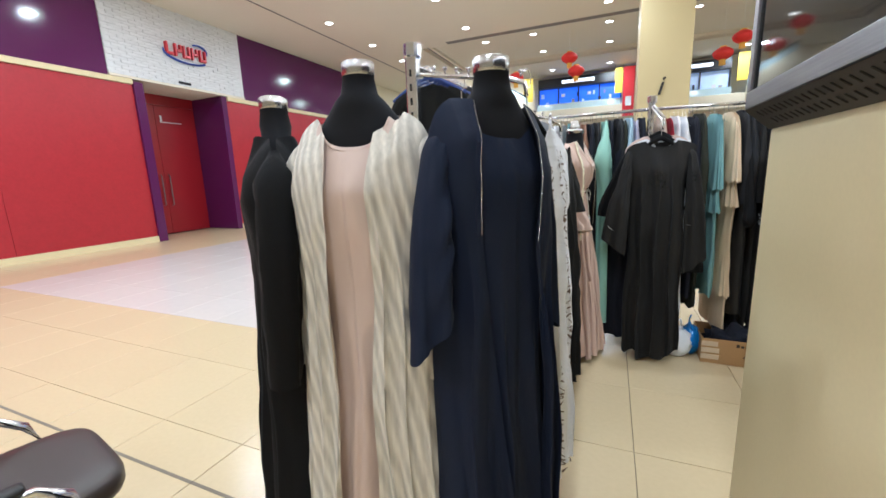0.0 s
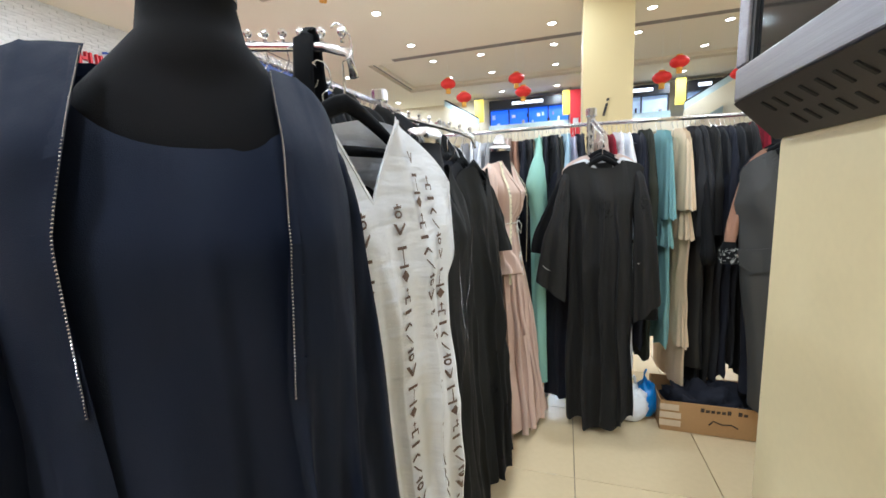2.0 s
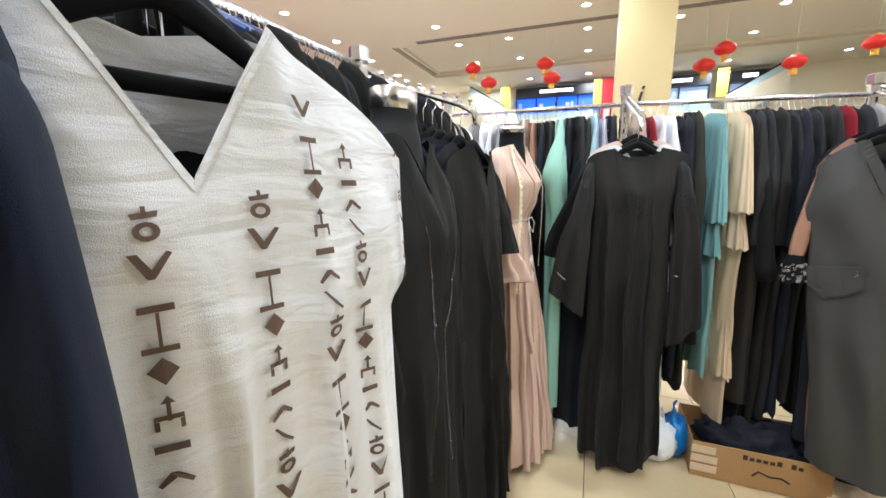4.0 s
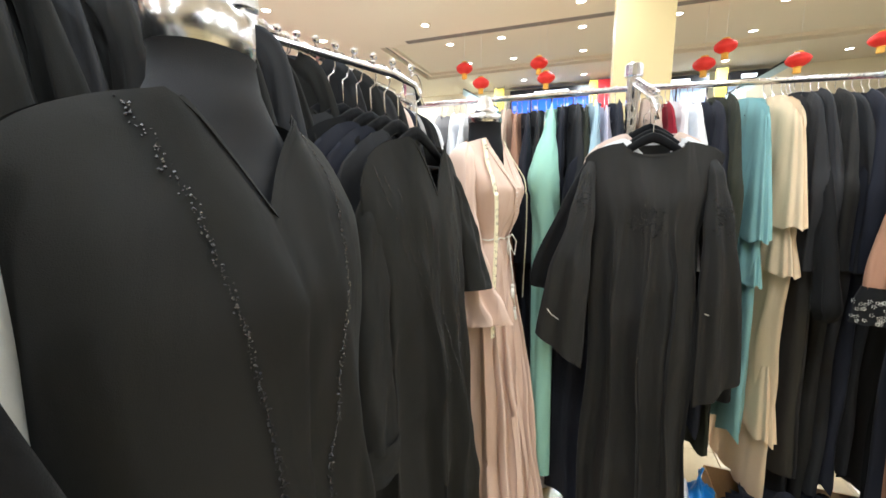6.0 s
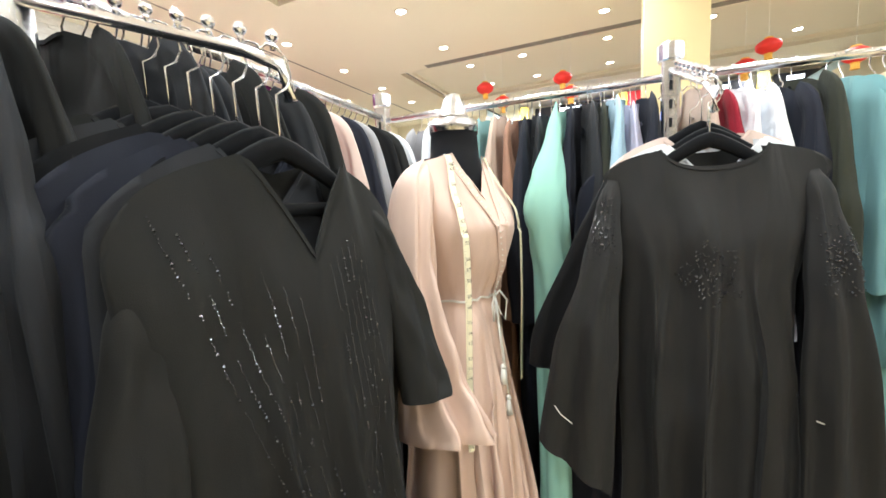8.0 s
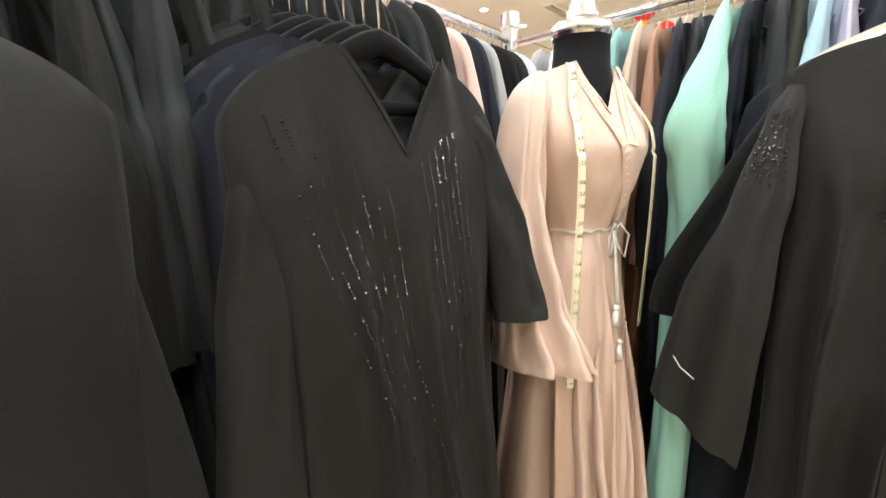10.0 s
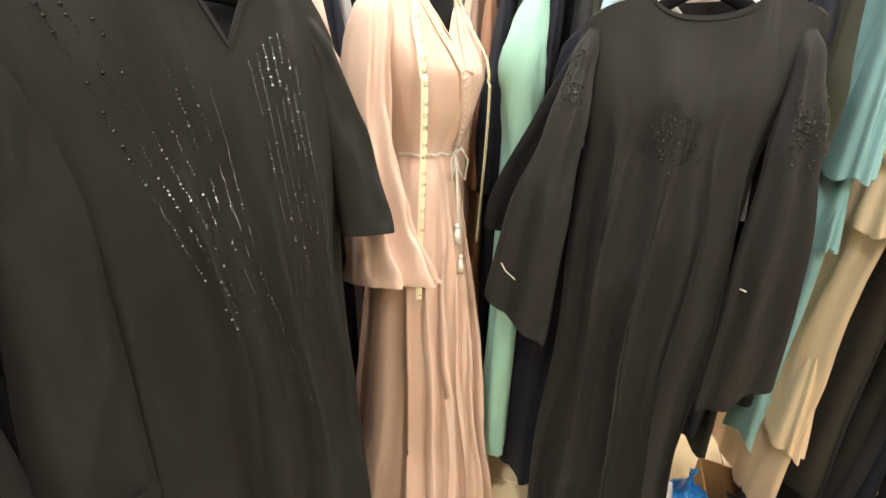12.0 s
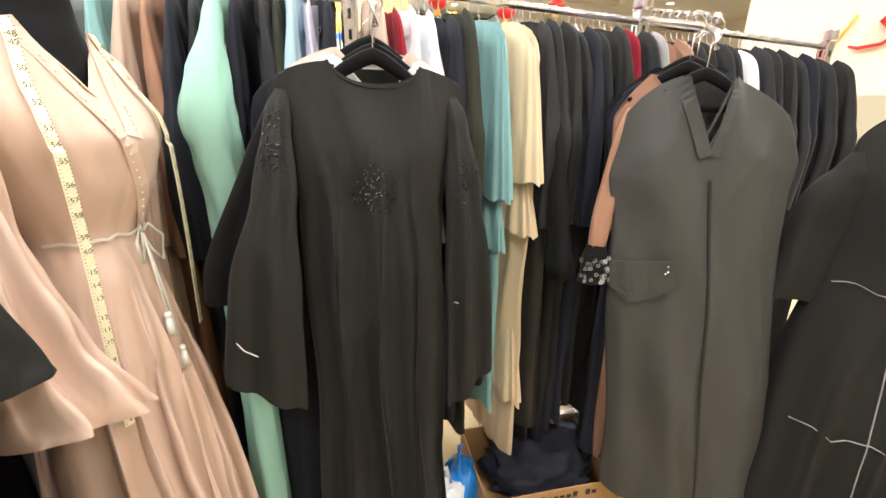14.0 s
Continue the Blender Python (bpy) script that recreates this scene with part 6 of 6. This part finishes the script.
def visitor_chair():
    c = thing("visitor_chair", "dark brown vinyl chair with black tubular arms", "chair", pose(-1.545, 0.39, 0, 0, 0, 168))
    bm = bmesh.new()
    rings = []
    for z, k in ((0.385, 0.90), (0.392, 0.97), (0.41, 1.0), (0.435, 1.0), (0.452, 0.97), (0.460, 0.90), (0.464, 0.70), (0.462, 0.35)):
        ring = []
        for i in range(48):
            a = 2 * math.pi * i / 48
            cx, cy = math.cos(a), math.sin(a)
            ring.append(bm.verts.new((0.245 * k * math.copysign(abs(cx) ** 0.45, cx), 0.24 * k * math.copysign(abs(cy) ** 0.45, cy) - 0.01, z)))
        rings.append(ring)
    for r0, r1 in zip(rings, rings[1:]):
        for i in range(48):
            bm.faces.new((r0[i], r0[(i + 1) % 48], r1[(i + 1) % 48], r1[i]))
    bm.faces.new(rings[0][::-1])
    bm.faces.new(rings[-1])
    part("seat", bm, VINYL, c, "padded dark brown vinyl seat", True)
    part("backrest", boxm(-0.23, 0.23, 0.235, 0.29, 0.52, 0.92, bevel=0.025), VINYL, c, "", True)
    for s in (-1, 1):
        bm = bmesh.new()
        tube(bm, [(s * 0.27, 0.27, 0.004), (s * 0.27, 0.27, 0.50), (s * 0.27, 0.23, 0.555), (s * 0.27, 0.05, 0.558), (s * 0.27, -0.04, 0.55), (s * 0.27, -0.10, 0.50), (s * 0.27, -0.15, 0.38), (s * 0.27, -0.19, 0.2), (s * 0.27, -0.25, 0.004)], 0.014, 10)
        part("side_frame", bm, CHROME, c, "bent chrome tube frame", True)
        part("arm_pad", boxm(s * 0.27 - 0.025, s * 0.27 + 0.025, -0.03, 0.2, 0.566, 0.588, bevel=0.011), RUBBER, c, "black arm pad", True)
    bm = bmesh.new()
    tube(bm, [(-0.27, -0.15, 0.385), (0.27, -0.15, 0.385)], 0.011, 8)
    tube(bm, [(-0.27, 0.15, 0.385), (0.27, 0.15, 0.385)], 0.011, 8)
    part("cross_bar", bm, CHROME, c)


visitor_chair()


# ---- floor tiles ----
def tiles():
    T, X0, Y0 = 0.6, 0.171, 2.408

    def tile_mesh(w, d, mat, name):
        bm = boxm(0.0015, w - 0.0015, 0.0015, d - 0.0015, -0.0115, 0.0)
        top = [f for f in bm.faces if f.normal.z > 0.5 or all(v.co.z > -0.001 for v in f.verts)]
        bmesh.ops.bevel(bm, geom=list({e for f in top for e in f.edges}), offset=0.0015, segments=1, affect="EDGES")
        bmesh.ops.recalc_face_normals(bm, faces=bm.faces)
        me = bpy.data.meshes.new(name)
        bm.to_mesh(me)
        bm.free()
        me.materials.append(mat)
        return me

    cream, white = tile_mesh(T, T, TILE, "floor_tile"), tile_mesh(T, T, TILEW, "floor_tile")
    rest = bmesh.new()
    for i in range(-19, 12):
        for j in range(-12, 16):
            x, y = X0 + i * T, Y0 + j * T
            w = y > 2.3 and -8.2 < x < -2.0
            near = -3.6 < x < 1.6 and -1.3 < y < 4.2 or (-8.3 < x < -3.5 and 1.0 < y < 7.0)
            if x < WX - 1.2 or y > 18:
                continue
            if near:
                o = new("floor_tile", white if w else cream)
                o.parent = floor
                o.location = (x, y, 0)
            else:
                box(rest, x + 0.0015, x + T - 0.0015, y + 0.0015, y + T - 0.0015, -0.0115, 0.0, mi=1 if w else 0)
    tagged(part("floor_tiling", rest, [TILE, TILEW], floor), "polished cream and white tiles further off", "", "", "stuff")
    # wide movement joint
    tagged(part("movement_joint", boxm(-9, 6, 0.935, 0.95, -0.002, 0.0012), GROUT, floor), "grey movement joint strip")


tiles()
